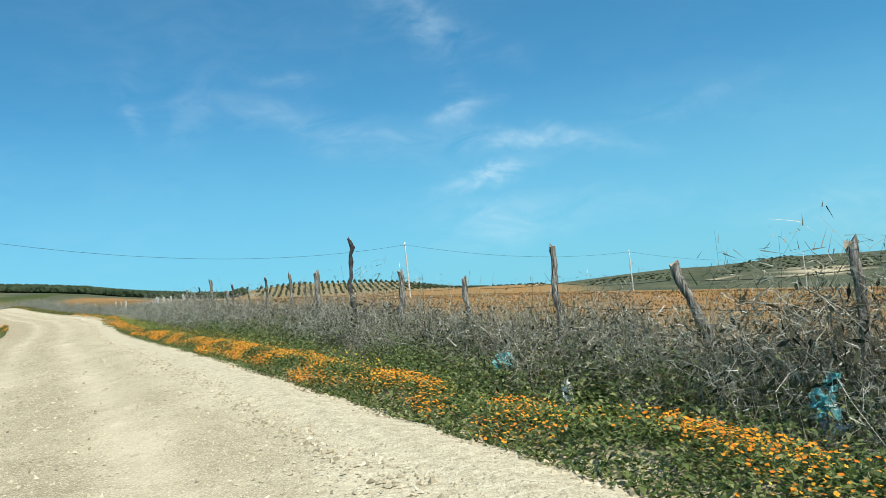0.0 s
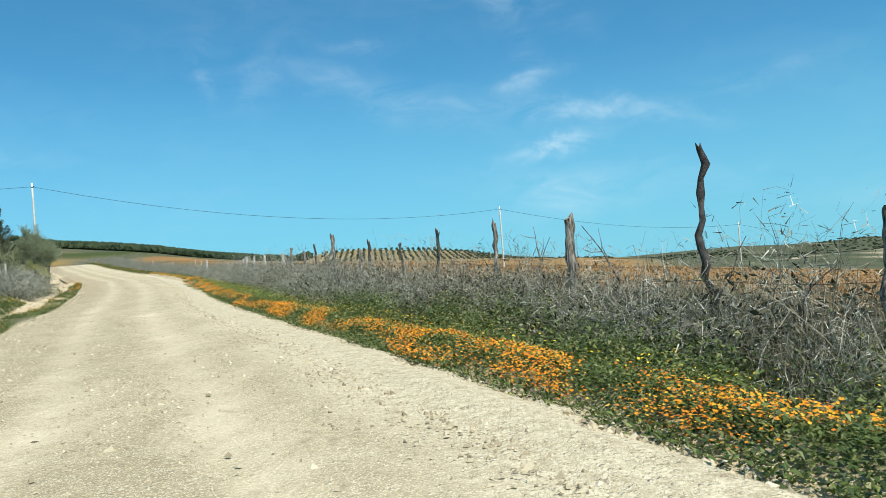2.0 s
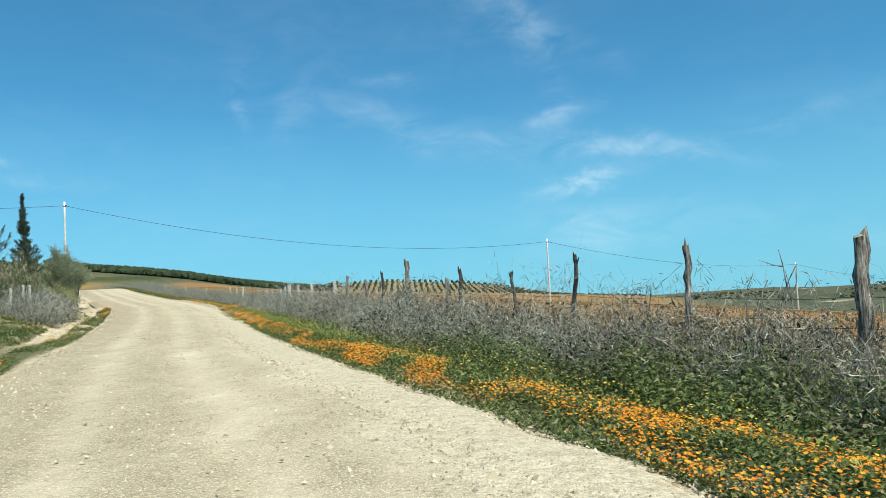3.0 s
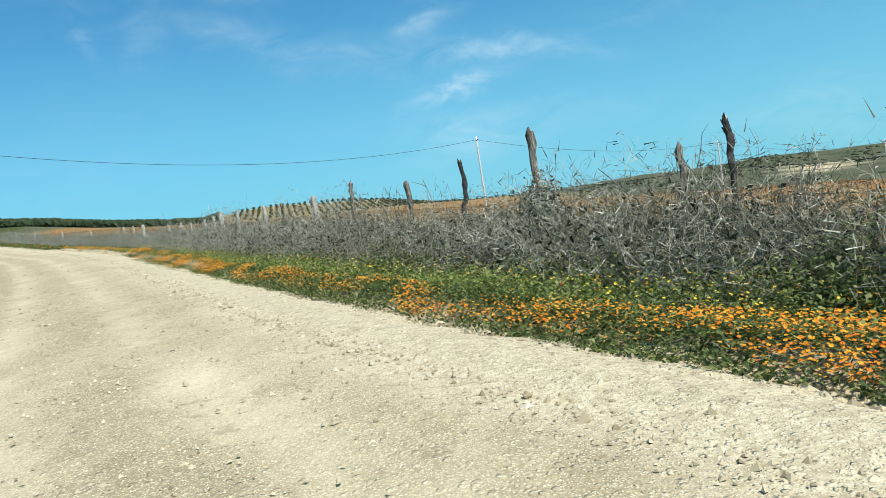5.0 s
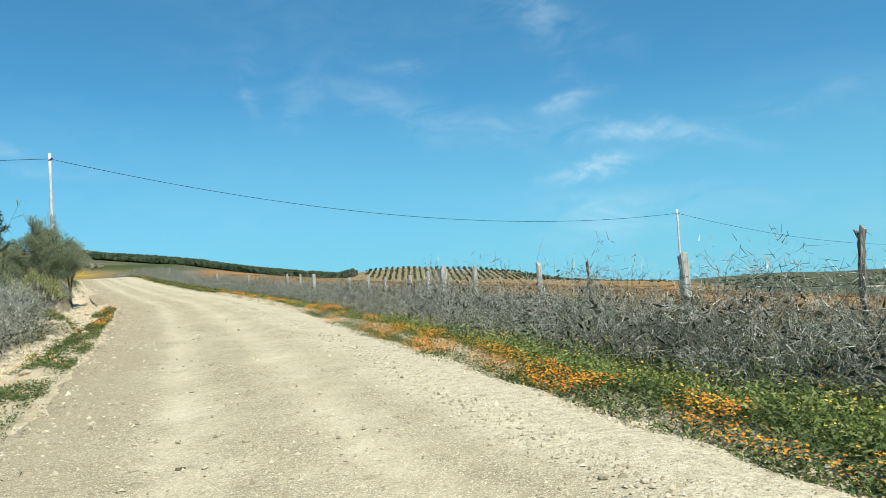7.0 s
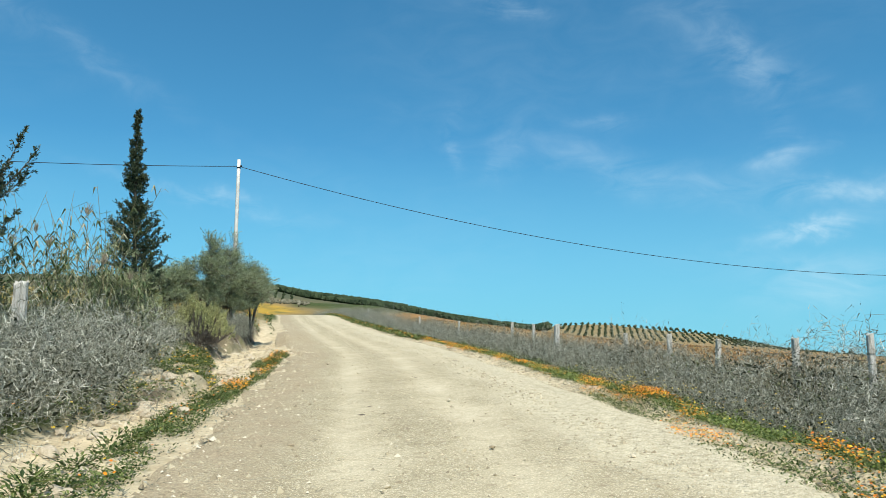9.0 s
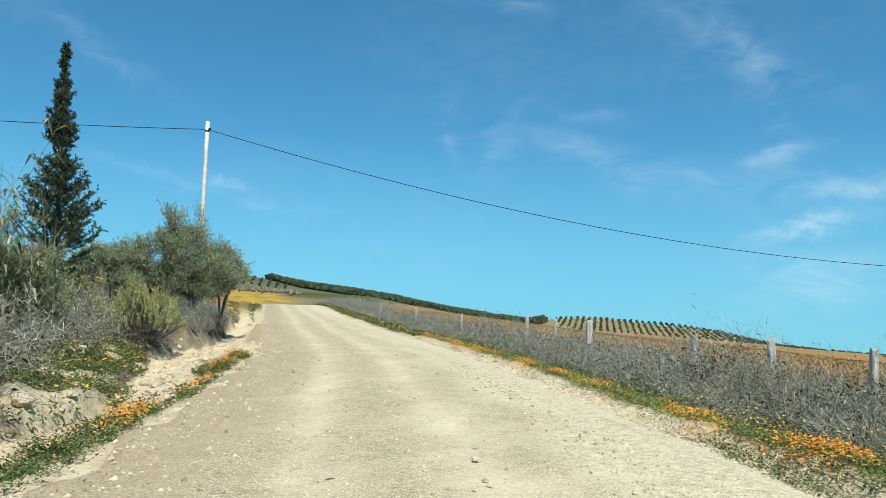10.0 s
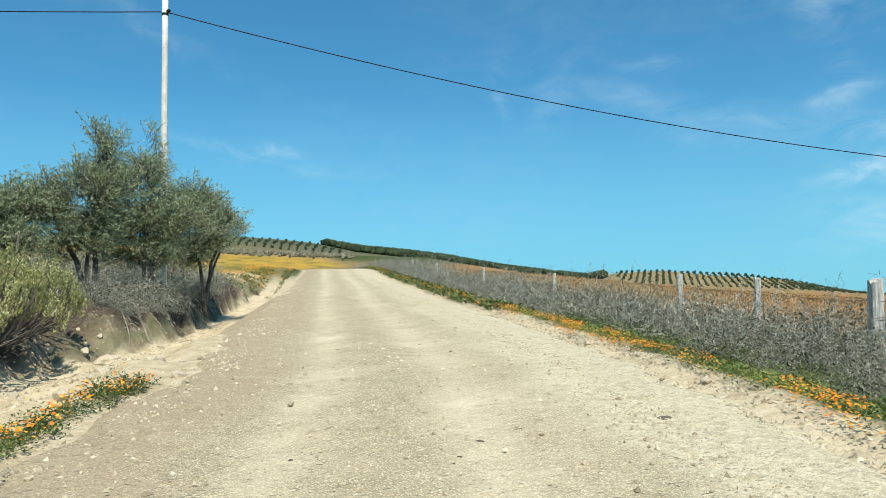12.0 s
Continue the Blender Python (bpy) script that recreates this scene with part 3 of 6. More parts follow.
def build_ground():
    ss = np.concatenate((-reach(12, 1.2, 2600, 1.14)[::-1], spaced((-12, 40, 0.4), (40, 46, 0.24), (46, 80, 0.14), (80, 96, 0.24), (96, 150, 0.7)), reach(149.5, 1.2, 2800, 1.07)))
    ll = np.concatenate((-reach(12, 0.6, 2600, 1.11)[::-1], spaced((-12, -7.6, 0.3), (-7.6, -2.2, 0.11), (-2.2, 2.4, 0.55), (2.4, 8.0, 0.22)), reach(7.9, 0.5, 2600, 1.09)))
    S, L = np.meshgrid(ss, ll, indexing="ij")
    X, Y = xy(S, L)
    Z = height(S, L)
    e, h = L - road_mid(S), road_half(S)
    under = (np.abs(e) < h - 0.25) & (S > -60) & (S < 158)
    Z = Z - 0.12 * under
    g = Geo().add(np.stack((X, Y, Z), -1), grid_faces(len(ss), len(ll))[:, ::-1])
    ob = part("ground", g, M_GROUND, smooth=True)
    az, rad = polar(X, Y)
    right, left = e - h, -e - h
    soft = 0.5 + 0.5 * wave(X, Y, 2.2, 2.5)
    reach_out = np.interp(az, (-60, -30, -22, -14, -8, 0, 14, 20, 25, 60), (130, 160, 190, 330, 700, 735, 735, 420, 165, 165))
    flowers = step(right, 3.4, 4.6) * (1 - step(rad / reach_out, 0.9, 1.1))
    flowers = np.maximum(flowers, step(S, 97, 104) * step(left, 1.0, 3.0) * (1 - step(left, 90, 110)) * (1 - step(S, 160, 165)))
    beyond = step(S, 156, 162) * (1 - step(S + 0.4 * (L + 25) * (L > -25), 238, 244)) * step(L, -140, -110) * (1 - step(L + 4 * wave(X, Y, 9, 2.0), -20, -10))
    flowers = np.where(beyond > 0, beyond, flowers)
    gz = step(S, 28, 46) * (1 - step(S, 104, 122))
    dirt = (1 - step(right - 0.28 * step(S, 40, 46), 0.15, 0.4 + 0.3 * soft)) * (1 - step(left, 0.1, 0.5)) * (S < 158) * (S > -60)
    past = np.abs(gully_mid(S) + 0.18 * wave(S, 0, 2.1, 1.0) - L)
    channel = (1 - step(past, gully_half(S) * 0.9, gully_half(S) * 1.25)) * gz
    dirt = np.maximum(dirt, channel)
    dirt = np.maximum(dirt, (1 - step(left, 4.2, 6.0)) * step(left, 0.1, 0.4) * gz * step(soft, 0.3, 0.62) * 0.9)
    # bank face, coloured as dark soil with shade painted in
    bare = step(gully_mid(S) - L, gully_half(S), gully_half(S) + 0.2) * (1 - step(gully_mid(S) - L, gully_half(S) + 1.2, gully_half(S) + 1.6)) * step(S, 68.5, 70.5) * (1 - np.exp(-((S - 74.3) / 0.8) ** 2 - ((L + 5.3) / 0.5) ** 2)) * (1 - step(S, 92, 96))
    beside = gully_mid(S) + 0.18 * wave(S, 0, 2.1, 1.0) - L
    # shade of the cut, painted as a dark strip along the channel's left edge
    cut_shade = step(beside, gully_half(S) * 0.85, gully_half(S)) * (1 - step(beside, gully_half(S) * 1.15 + 0.06, gully_half(S) * 1.3 + 0.14)) * gz * step(wave(S, L, 1.4, 8.0), -0.25, 0.2)
    bare = np.maximum(bare, 0.85 * cut_shade)
    dirt = np.maximum(dirt, bare)
    dirt = np.maximum(dirt, (1 - step(left, 0.7 + 0.5 * soft, 1.2 + 0.6 * soft)) * step(left, -0.3, 0.0) * gz * 0.95)
    quarry = (np.exp(-(((az + 28.0) / 1.3) ** 2 + ((rad - 600) / 70.0) ** 2) * 1.0) + 0.95 * np.exp(-(((az + 20.0) / 0.9) ** 2 + ((rad - 560) / 50.0) ** 2))) * (1 + 0.3 * wave(X, Y, 22, 6.0))
    dirt = np.maximum(dirt, step(quarry, 0.25, 0.55))
    green = (1 - step(right, 3.2, 4.4)) * (right > -1) + (left > -1) * (1 - step(left, 30, 60) * 0.4)
    green = green * (1 - 0.6 * step(S, 94, 101) * step(left, 0.5, 2.0))
    hill = step(rad / reach_out, 1.0, 1.3) * (az < -6) + step(rad, 300, 430) * step(az, 15, 19) * 0.85 + step(rad, 150, 175) * (az > 23.5) * (az < 33) * step(L + 6 * wave(X, Y, 9, 2.0), -20, -4) * 0.9 + step(rad, 235, 260) * (az >= 33) * (az < 80) * (0.15 + 0.35 * step(wave(X, Y, 70, 2.0), -0.1, 0.4))
    crop = step(S, 236, 240) * (1 - step(S, 285, 300)) * step(L, -21, -17) * (1 - step(L, 18, 26))
    green = np.maximum(np.maximum(np.clip(green, 0, 1) * (rad < 160), np.clip(hill, 0, 1)), crop)
    me = ob.data
    c = me.color_attributes.new("cover", "FLOAT_COLOR", "POINT")
    c.data.foreach_set("color", np.stack((flowers, dirt, green, np.ones_like(green)), -1).astype(np.float32).ravel())
    at = me.attributes.new("dark_soil_shade", "FLOAT", "POINT")
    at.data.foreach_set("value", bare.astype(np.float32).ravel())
    at = me.attributes.new("gold", "FLOAT", "POINT")
    at.data.foreach_set("value", np.maximum(step(S, 95, 105) * step(left, 0, 2), beyond).astype(np.float32).ravel())
    at = me.attributes.new("near", "FLOAT", "POINT")
    at.data.foreach_set("value", np.maximum(1 - step(rad, 80, 200), crop).astype(np.float32).ravel())
    tagged(ob, "flowering meadow ground, bare clay gully and distant hills", "ground", kind="structure")


def build_road():
    ss = spaced((-60, -6, 1.5), (-6, 100, 0.2), (100, 160, 0.8))
    u = np.linspace(-1, 1, 49)
    S, U = np.meshgrid(ss, u, indexing="ij")
    h = road_half(S) + 0.45
    e = U * h
    L = road_mid(S) + e
    X, Y = xy(S, L)
    edge = h - np.abs(e) - 0.45 - 0.16 * wave(S, L * 0.2, 0.9, 1.0) - 0.12 * wave(S, L * 0.2, 0.35, 4.0)
    ruts = sum(np.exp(-((e - c) / 0.32) ** 2) for c in (-1.15, 0.32)) + 0.4 * np.exp(-((e - 1.4) / 0.3) ** 2)
    Z = road_z(S) + 0.04 + 0.03 * (1 - (e / h) ** 2) - 0.025 * ruts + np.random.default_rng(2).normal(0, 0.0022, S.shape) + 0.008 * wave(S, L, 0.8, 3.0) * (1 - 0.7 * np.clip(ruts, 0, 1))
    Z = Z - 0.16 * (1 - step(edge, -0.35, 0.12)) + 0.03 * np.exp(-((e - h + 0.9) / 0.25) ** 2)
    g = Geo().add(np.stack((X, Y, Z), -1), grid_faces(*S.shape)[:, ::-1])
    ob = part("road", g, M_ROAD, smooth=True)
    loose = np.clip(1 - 0.85 * ruts, 0, 1) * np.clip(0.5 + 0.5 * step(np.abs(e), 0.6, 1.8) + 0.3 * np.exp(-((e + 0.4) / 0.35) ** 2), 0, 1)
    at = ob.data.attributes.new("heap", "FLOAT", "POINT")
    at.data.foreach_set("value", (step(e + 0.3 * wave(S, L, 1.3, 4.0), 0.9, 1.7)).astype(np.float32).ravel())
    at = ob.data.attributes.new("side", "FLOAT", "POINT")
    at.data.foreach_set("value", (step(-e + 0.35 * wave(S, L, 1.5, 6.0), 1.4, 2.15) * step(S, 34, 48)).astype(np.float32).ravel())
    at = ob.data.attributes.new("loose", "FLOAT", "POINT")
    at.data.foreach_set("value", loose.astype(np.float32).ravel())
    tagged(ob, "pale unpaved gravel road with worn wheel tracks", "road", kind="structure")
    return ob


build_ground()
ROAD = build_road()


# ---------------------------------------------------------------- hedge of dry thorn along the fence
def dry_bush_mesh(seed, strands, wide, high, thick=1.0, twiggy=10):
    """A leafless bush: arching stems, curling side shoots, fine twigs, and dark blades added for the shade inside."""
    rng = np.random.default_rng(seed)
    n, k = strands, 5
    th, lean = rng.uniform(0, 2 * math.pi, n), np.abs(rng.normal(0.0, 0.75, n)).clip(0, 1.5)
    out = np.stack((np.cos(th), np.sin(th), np.zeros(n)), 1)
    base = out * rng.uniform(0, 0.7, (n, 1)) * wide
    ln = high * rng.uniform(0.4, 1.05, n) * (1 - 0.25 * lean / 1.5)
    way = unit(out * np.sin(lean)[:, None] + np.array((0, 0, 1.0)) * np.cos(lean)[:, None])

    def grow(p, w, length, steps, curl, jitter, droop):
        spin = unit(rng.normal(0, 1, (len(p), 3)))
        pts = [p]
        for j in range(steps - 1):
            w = unit(w + np.cross(spin, w) * curl + rng.normal(0, jitter, (len(p), 3)) + np.array((0, 0, -droop * (j + 0.5))))
            p = p + w * (length / (steps - 1))[:, None]
            pts.append(p)
        return np.stack(pts, 1)

    paths = grow(base, way, ln, k, 0.35, 0.28, 0.05)
    paths[:, :, 2] = np.maximum(paths[:, :, 2], -0.05)
    stems = Geo().ribbons(paths, np.linspace(0.0075, 0.0028, k)[None] * rng.uniform(0.5, 1.3, (n, 1)) * thick, rng).mesh("stems")
    # curling shoots off the stems
    m = int(n * 2.2)
    i, j = rng.integers(0, n, m), rng.integers(1, k, m)
    shoots = grow(paths[i, j], unit(paths[i, j] - paths[i, j - 1] + rng.normal(0, 0.8, (m, 3))), rng.uniform(0.12, 0.32, m) * high, 3, 0.6, 0.35, 0.03)
    g = Geo().ribbons(shoots, np.linspace(0.005, 0.0022, 3)[None] * rng.uniform(0.6, 1.3, (m, 1)) * thick, rng)
    # fine twigs, each one tapering to a point
    q = int(n * twiggy)
    i, j, f = rng.integers(0, m, q), rng.integers(0, 2, q), rng.uniform(0, 1, (q, 1))
    b0 = shoots[i, j] * (1 - f) + shoots[i, j + 1] * f + rng.normal(0, 0.035, (q, 3))
    w0 = unit(rng.normal(0, 1, (q, 3)) + np.array((0, 0, 0.3)))
    side = unit(np.cross(w0, rng.normal(0, 1, (q, 3)))) * rng.uniform(0.0022, 0.0048, (q, 1))
    g.add(np.stack((b0 - side, b0 + side, b0 + w0 * rng.uniform(0.04, 0.13, (q, 1)) * high), 1), np.arange(q * 3).reshape(-1, 3))
    # dark blades low in the bush, added to imitate its shaded inside
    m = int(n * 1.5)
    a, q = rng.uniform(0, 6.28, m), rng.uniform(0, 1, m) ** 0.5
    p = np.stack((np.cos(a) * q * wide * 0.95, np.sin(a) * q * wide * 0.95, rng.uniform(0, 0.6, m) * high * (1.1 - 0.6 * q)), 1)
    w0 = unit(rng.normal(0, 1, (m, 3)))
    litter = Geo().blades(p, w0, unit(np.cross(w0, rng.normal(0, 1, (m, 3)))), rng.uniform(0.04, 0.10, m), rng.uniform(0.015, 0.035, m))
    return stems, g.mesh("twigs"), litter.mesh("dead_leaves_and_shade")


def scatter_bushes(variants, mat, rows, label, group, seed):
    rng = random.Random(seed)
    for s, l, size in rows:
        stems, twigs, litter = variants[rng.randrange(len(variants))]
        ob = new("dry_bush")
        p = on_ground(s, l)
        sc = size * rng.uniform(0.85, 1.2)
        ob.matrix_world = Matrix.LocRotScale(p + Vector((0, 0, -0.03)), Euler((rng.uniform(-0.12, 0.12), rng.uniform(-0.12, 0.12), rng.uniform(0, 6.28))), (sc, sc, sc * rng.uniform(0.85, 1.1)))
        tagged(part("stem_tangle", stems, mat, ob), kind="stuff")
        tagged(part("twig_tangle", twigs, mat, ob), kind="stuff")
        tagged(part("leaf_litter", litter, M_DEAD_SHADE, ob), kind="stuff")
        tagged(ob, label, "bush", group)


def build_hedge():
    rng = random.Random(5)
    near = [dry_bush_mesh(10 + k, 165, 0.72, 1.0, 0.68) for k in range(6)]
    warm = [dry_bush_mesh(30 + k, 155, 0.72, 1.0, 0.68) for k in range(4)]
    far = [dry_bush_mesh(50 + k, 100, 0.85, 1.05, 1.5, 9) for k in range(4)]
    rows, rows_w, rows_f = [], [], []
    s = 1.0
    while s < 96:
        m = float(road_mid(s) + road_half(s))
        if s < 72:
            (rows if rng.random() < (0.62 if s < 40 else 0.85) else rows_w).append((s, m + float(np.interp(s, (43, 46, 50, 54, 62, 68), (2.6, 2.2, 1.95, 2.1, 2.15, 2.3))) + rng.uniform(-0.3, 0.25), rng.uniform(0.62, 1.08)))
            (rows if rng.random() < (0.5 if s < 40 else 0.8) else rows_w).append((s + rng.uniform(0.2, 0.6), m + 3.25 + rng.uniform(-0.3, 0.3), rng.uniform(0.72, 1.3)))
            if rng.random() < (0.06 if s < 46 else 0.3):
                rows.append((s + 0.3, m + 1.7 + rng.uniform(-0.2, 0.2), rng.uniform(0.45, 0.7)))
            s += 0.86 if s < 40 else 0.8
        else:
            rows_f.append((s, m + 2.2 + rng.uniform(-0.3, 0.3), rng.uniform(0.95, 1.15)))
            rows_f.append((s + 0.5, m + 3.1 + rng.uniform(-0.3, 0.3), rng.uniform(0.95, 1.2)))
            s += 1.25
    while s < 165:
        m = float(road_mid(s) + road_half(s))
        rows_f.append((s, m + 2.6 + rng.uniform(-0.5, 0.5), rng.uniform(1.3, 1.6)))
        s += 1.9
    rows, rows_w = ([(a, b, q * float(np.interp(a, (0, 8, 14, 21, 26, 44, 56, 62, 72), (1.06, 1.08, 1.15, 1.24, 1.32, 1.32, 1.28, 1.0, 0.93)))) for a, b, q in some] for some in (rows, rows_w))
    fine = [dry_bush_mesh(70 + k, 168, 0.78, 1.0, 0.66, 12) for k in range(4)]
    scatter_bushes(fine, M_TWIG, [q for k, q in enumerate(rows + rows_w) if q[0] > 38 or k % 2 == 0], "fine-twigged grey thorn bush tangled along the wire fence", "hedge along the fence", 6)
    rest = [q for k, q in enumerate(rows + rows_w) if q[0] <= 38 and k % 2]
    rows, rows_w = [q for q in rest if q in rows], [q for q in rest if q in rows_w]
    scatter_bushes(near, M_TWIG, rows, "grey leafless thorn bush tangled along the wire fence", "hedge along the fence", 1)
    scatter_bushes(warm, M_TWIG_WARM, rows_w, "brownish dry bramble bush tangled along the wire fence", "hedge along the fence", 2)
    g = Geo()
    for s, l, size in rows_f:
        turn, p = rng.uniform(0, 6.28), np.array(on_ground(s, l))
        c, sn = math.cos(turn) * size, math.sin(turn) * size
        for me in far[rng.randrange(4)]:
            co = np.zeros(len(me.vertices) * 3)
            me.vertices.foreach_get("co", co)
            co = co.reshape(-1, 3) @ np.array(((c, sn, 0), (-sn, c, 0), (0, 0, size))) + p
            sides = np.array([len(f.vertices) for f in me.polygons])
            corner = np.zeros(len(me.loops), int)
            me.loops.foreach_get("vertex_index", corner)
            first = np.concatenate(((0,), np.cumsum(sides)[:-1]))
            base = sum(len(v) for v in g.v)
            g.v.append(co)
            for k in np.unique(sides):
                g.f.append(base + corner[first[sides == k][:, None] + np.arange(k)])
    tagged(part("far_hedge", g, M_TWIG), "pale grey dry hedge running on along the road", "hedge", kind="stuff")
    # left of the road
    rows_l = []
    for k in range(26):
        s = rng.uniform(53.0, 62.0)
        rows_l.append((s, -rng.uniform(4.9, 6.6) - (0.25 if s > 58 else 0.0), rng.uniform(1.3, 1.65)))
    for k in range(11):
        s = rng.uniform(51.3, 57.5)
        rows_l.append((s, -rng.uniform(4.5, 5.5) - 0.08 * (s - 51), rng.uniform(1.2, 1.5)))
    for k in range(14):
        s = rng.uniform(52.0, 65.0)
        rows_l.append((s, rng.uniform(-8.8, -6.5), rng.uniform(1.1, 1.4) if s < 58 else rng.uniform(0.7, 0.95)))
    for s, l, q in ((65.5, -6.6, 1.1), (66.4, -6.2, 1.0), (67.8, -6.3, 1.15), (68.7, -6.5, 1.2), (67.2, -6.7, 1.25), (69.2, -7.0, 1.3), (64.3, -6.1, 0.95), (73.5, -7.0, 0.9), (75.0, -6.7, 0.85), (76.2, -6.4, 0.8), (77.4, -6.35, 0.85), (78.6, -6.4, 0.8), (80.2, -6.5, 0.85), (81.6, -6.6, 0.9), (83.5, -6.8, 0.95), (85.3, -7.0, 0.95), (87.0, -7.2, 1.0), (88.5, -7.4, 1.0), (90.5, -7.7, 0.9)):
        rows_l.append((s, l, q))
    for k in range(16):
        s = rng.uniform(75.5, 88)
        rows_l.append((s, float(gully_mid(s) - gully_half(s)) - rng.uniform(0.75, 2.0), rng.uniform(0.7, 1.15)))
    for k in range(16):
        s = rng.uniform(75.3, 89)
        rows_l.append((s, float(gully_mid(s) - gully_half(s)) - rng.uniform(0.3, 0.65), rng.uniform(0.4, 0.65)))
    for k in range(14):
        rows_l.append((rng.uniform(79, 90), rng.uniform(-13.0, -8.2), rng.uniform(1.4, 1.9)))
    scatter_bushes(fine, M_TWIG, rows_l, "large grey leafless bush above the gully", "bushes above the gully", 4)


build_hedge()


# ---------------------------------------------------------------- fence
def post_geo(rng, high, thick, lean, knots, sides=11, rings=16):
    """A crooked split or round wooden post with a cut top."""
    z = np.linspace(-0.3, high, rings)
    run = np.linspace(0, 1, rings)
    cx, cy = np.cumsum(rng.normal(0, 0.011 * knots, rings)), np.cumsum(rng.normal(0, 0.012 * knots, rings))
    cx, cy = cx - cx[-1] * run + lean[0] * z, cy - cy[-1] * run + lean[1] * z
    th = np.arange(sides) * 2 * math.pi / sides
    rad = thick * (1 + 0.12 * np.sin(2 * th + 1) + rng.normal(0, 0.10, sides))[None] * (1 + rng.normal(0, 0.07 * knots, (rings, 1))) * (1 + rng.normal(0, 0.06, (rings, sides))) * np.linspace(1.08, 0.9, rings)[:, None]
    for k in range(int(4 * knots)):
        zk, tk = rng.uniform(0.3, high), rng.uniform(0, 6.28)
        rad = rad + thick * rng.uniform(-0.3, 0.45) * np.exp(-((z[:, None] - zk) / 0.09) ** 2) * np.clip(np.cos(th - tk), 0, 1)[None]
    v = np.stack((cx[:, None] + rad * np.cos(th), cy[:, None] + rad * np.sin(th), np.repeat(z[:, None], sides, 1)), -1)
    v[-1, :, 2] += np.abs(rng.normal(0, 0.045, sides)) + 0.5 * thick * np.cos(th + knots)
    idx = np.arange(rings * sides).reshape(rings, sides)
    q = np.stack((idx[:-1], np.roll(idx, -1, 1)[:-1], np.roll(idx, -1, 1)[1:], idx[1:]), -1).reshape(-1, 4)
    top = v[-1].mean(0)
    return v, q, v[-1], top


def wooden_post(s, l, high, thick, lean=(0, 0), knots=1.0, mat=None, stubs=0, label="weathered grey wooden fence post with a cut top", seed=0):
    rng = np.random.default_rng(seed + int(s * 10))
    ob = new("fence_post")
    ob.matrix_world = Matrix.Translation(on_ground(s, l)) @ pose(0, 0, 0, 0, 0, HEADING)
    v, q, ring, top = post_geo(rng, high, thick, lean, knots)
    part("shaft", Geo().add(v, q), mat or M_WOOD, ob, smooth=True)
    n = len(ring)
    cap = Geo().add(np.vstack((ring, top + np.array((0, 0, 0.01)))), np.array([(k, (k + 1) % n, n) for k in range(n)]))
    part("cut_top", cap, M_CUT, ob, "pale sawn top")
    for k in range(min(stubs, 2)):
        a, z = rng.choice((1.57, -1.57)) + rng.normal(0, 0.3), high * rng.uniform(0.86, 0.96)
        mid = v.mean(1)
        b0 = np.array((np.interp(z, mid[:, 2], mid[:, 0]), np.interp(z, mid[:, 2], mid[:, 1]), z))
        w = np.array((math.cos(a) * 0.5, math.sin(a) * 0.5, 1.0))
        pts = np.stack([b0 + w * t for t in (0, 0.05, 0.10, 0.14)])[None]
        part("branch_stub", Geo().tubes(pts, np.array((0.6, 0.42, 0.33, 0.2)) * thick, 6, True), mat or M_WOOD, ob)
    return tagged(ob, label, "fence post", "fence posts")


def concrete_post(s, l, high, half=0.065, lean=0.0, seed=0):
    rng = np.random.default_rng(seed * 13 + int(s * 7))
    ob = new("fence_post")
    ob.matrix_world = Matrix.Translation(on_ground(s, l)) @ pose(0, 0, 0, lean, lean * 0.5, HEADING + rng.uniform(-12, 12))
    sides, rings = 16, 14
    th = (np.arange(sides) + 0.5) * 2 * math.pi / sides
    square = np.minimum(1 / np.maximum(np.abs(np.cos(th)), np.abs(np.sin(th))), 1.27)
    z = np.linspace(-0.3, high, rings)
    rad = half * square[None] * np.linspace(1.08, 0.9, rings)[:, None] * (1 + rng.normal(0, 0.025, (rings, sides)))
    for k in range(5):
        zk, tk = rng.uniform(0.1, high), rng.uniform(0, 6.28)
        rad = rad * (1 - rng.uniform(0.08, 0.3) * np.exp(-((z[:, None] - zk) / 0.05) ** 2) * np.clip(np.cos(th - tk), 0, 1)[None] ** 4)
    v = np.stack((rad * np.cos(th), rad * np.sin(th), np.repeat(z[:, None], sides, 1)), -1)
    chip = rng.uniform(0, 6.28)
    v[-1, :, 2] += 0.012 * rng.normal(0, 1, sides) - 0.09 * np.clip(np.cos(th - chip), 0, 1) ** 2 * rng.uniform(0.3, 1)
    idx = np.arange(rings * sides).reshape(rings, sides)
    q = np.stack((idx[:-1], np.roll(idx, -1, 1)[:-1], np.roll(idx, -1, 1)[1:], idx[1:]), -1).reshape(-1, 4)
    g = Geo().add(np.vstack((v.reshape(-1, 3), v[-1].mean(0) + np.array((0, 0, 0.008)))), q)
    g.f.append(np.array([(rings * sides - sides + k, rings * sides - sides + (k + 1) % sides, rings * sides) for k in range(sides)]))
    part("shaft", g, M_CONCRETE, ob)
    for h in (0.45, 0.75):
        if h < high - 0.2:
            ring = np.array([[(math.cos(t) * half * 1.32, math.sin(t) * half * 1.32, h + 0.01 * math.sin(3 * t)) for t in np.linspace(0, 6.283, 9)]])
            part("tie_wire", Geo().tubes(ring, np.full(9, 0.003), 3), M_WIRE, ob)
    return tagged(ob, "pale square concrete fence post in the hedge", "fence post", "fence posts")


POSTS = []


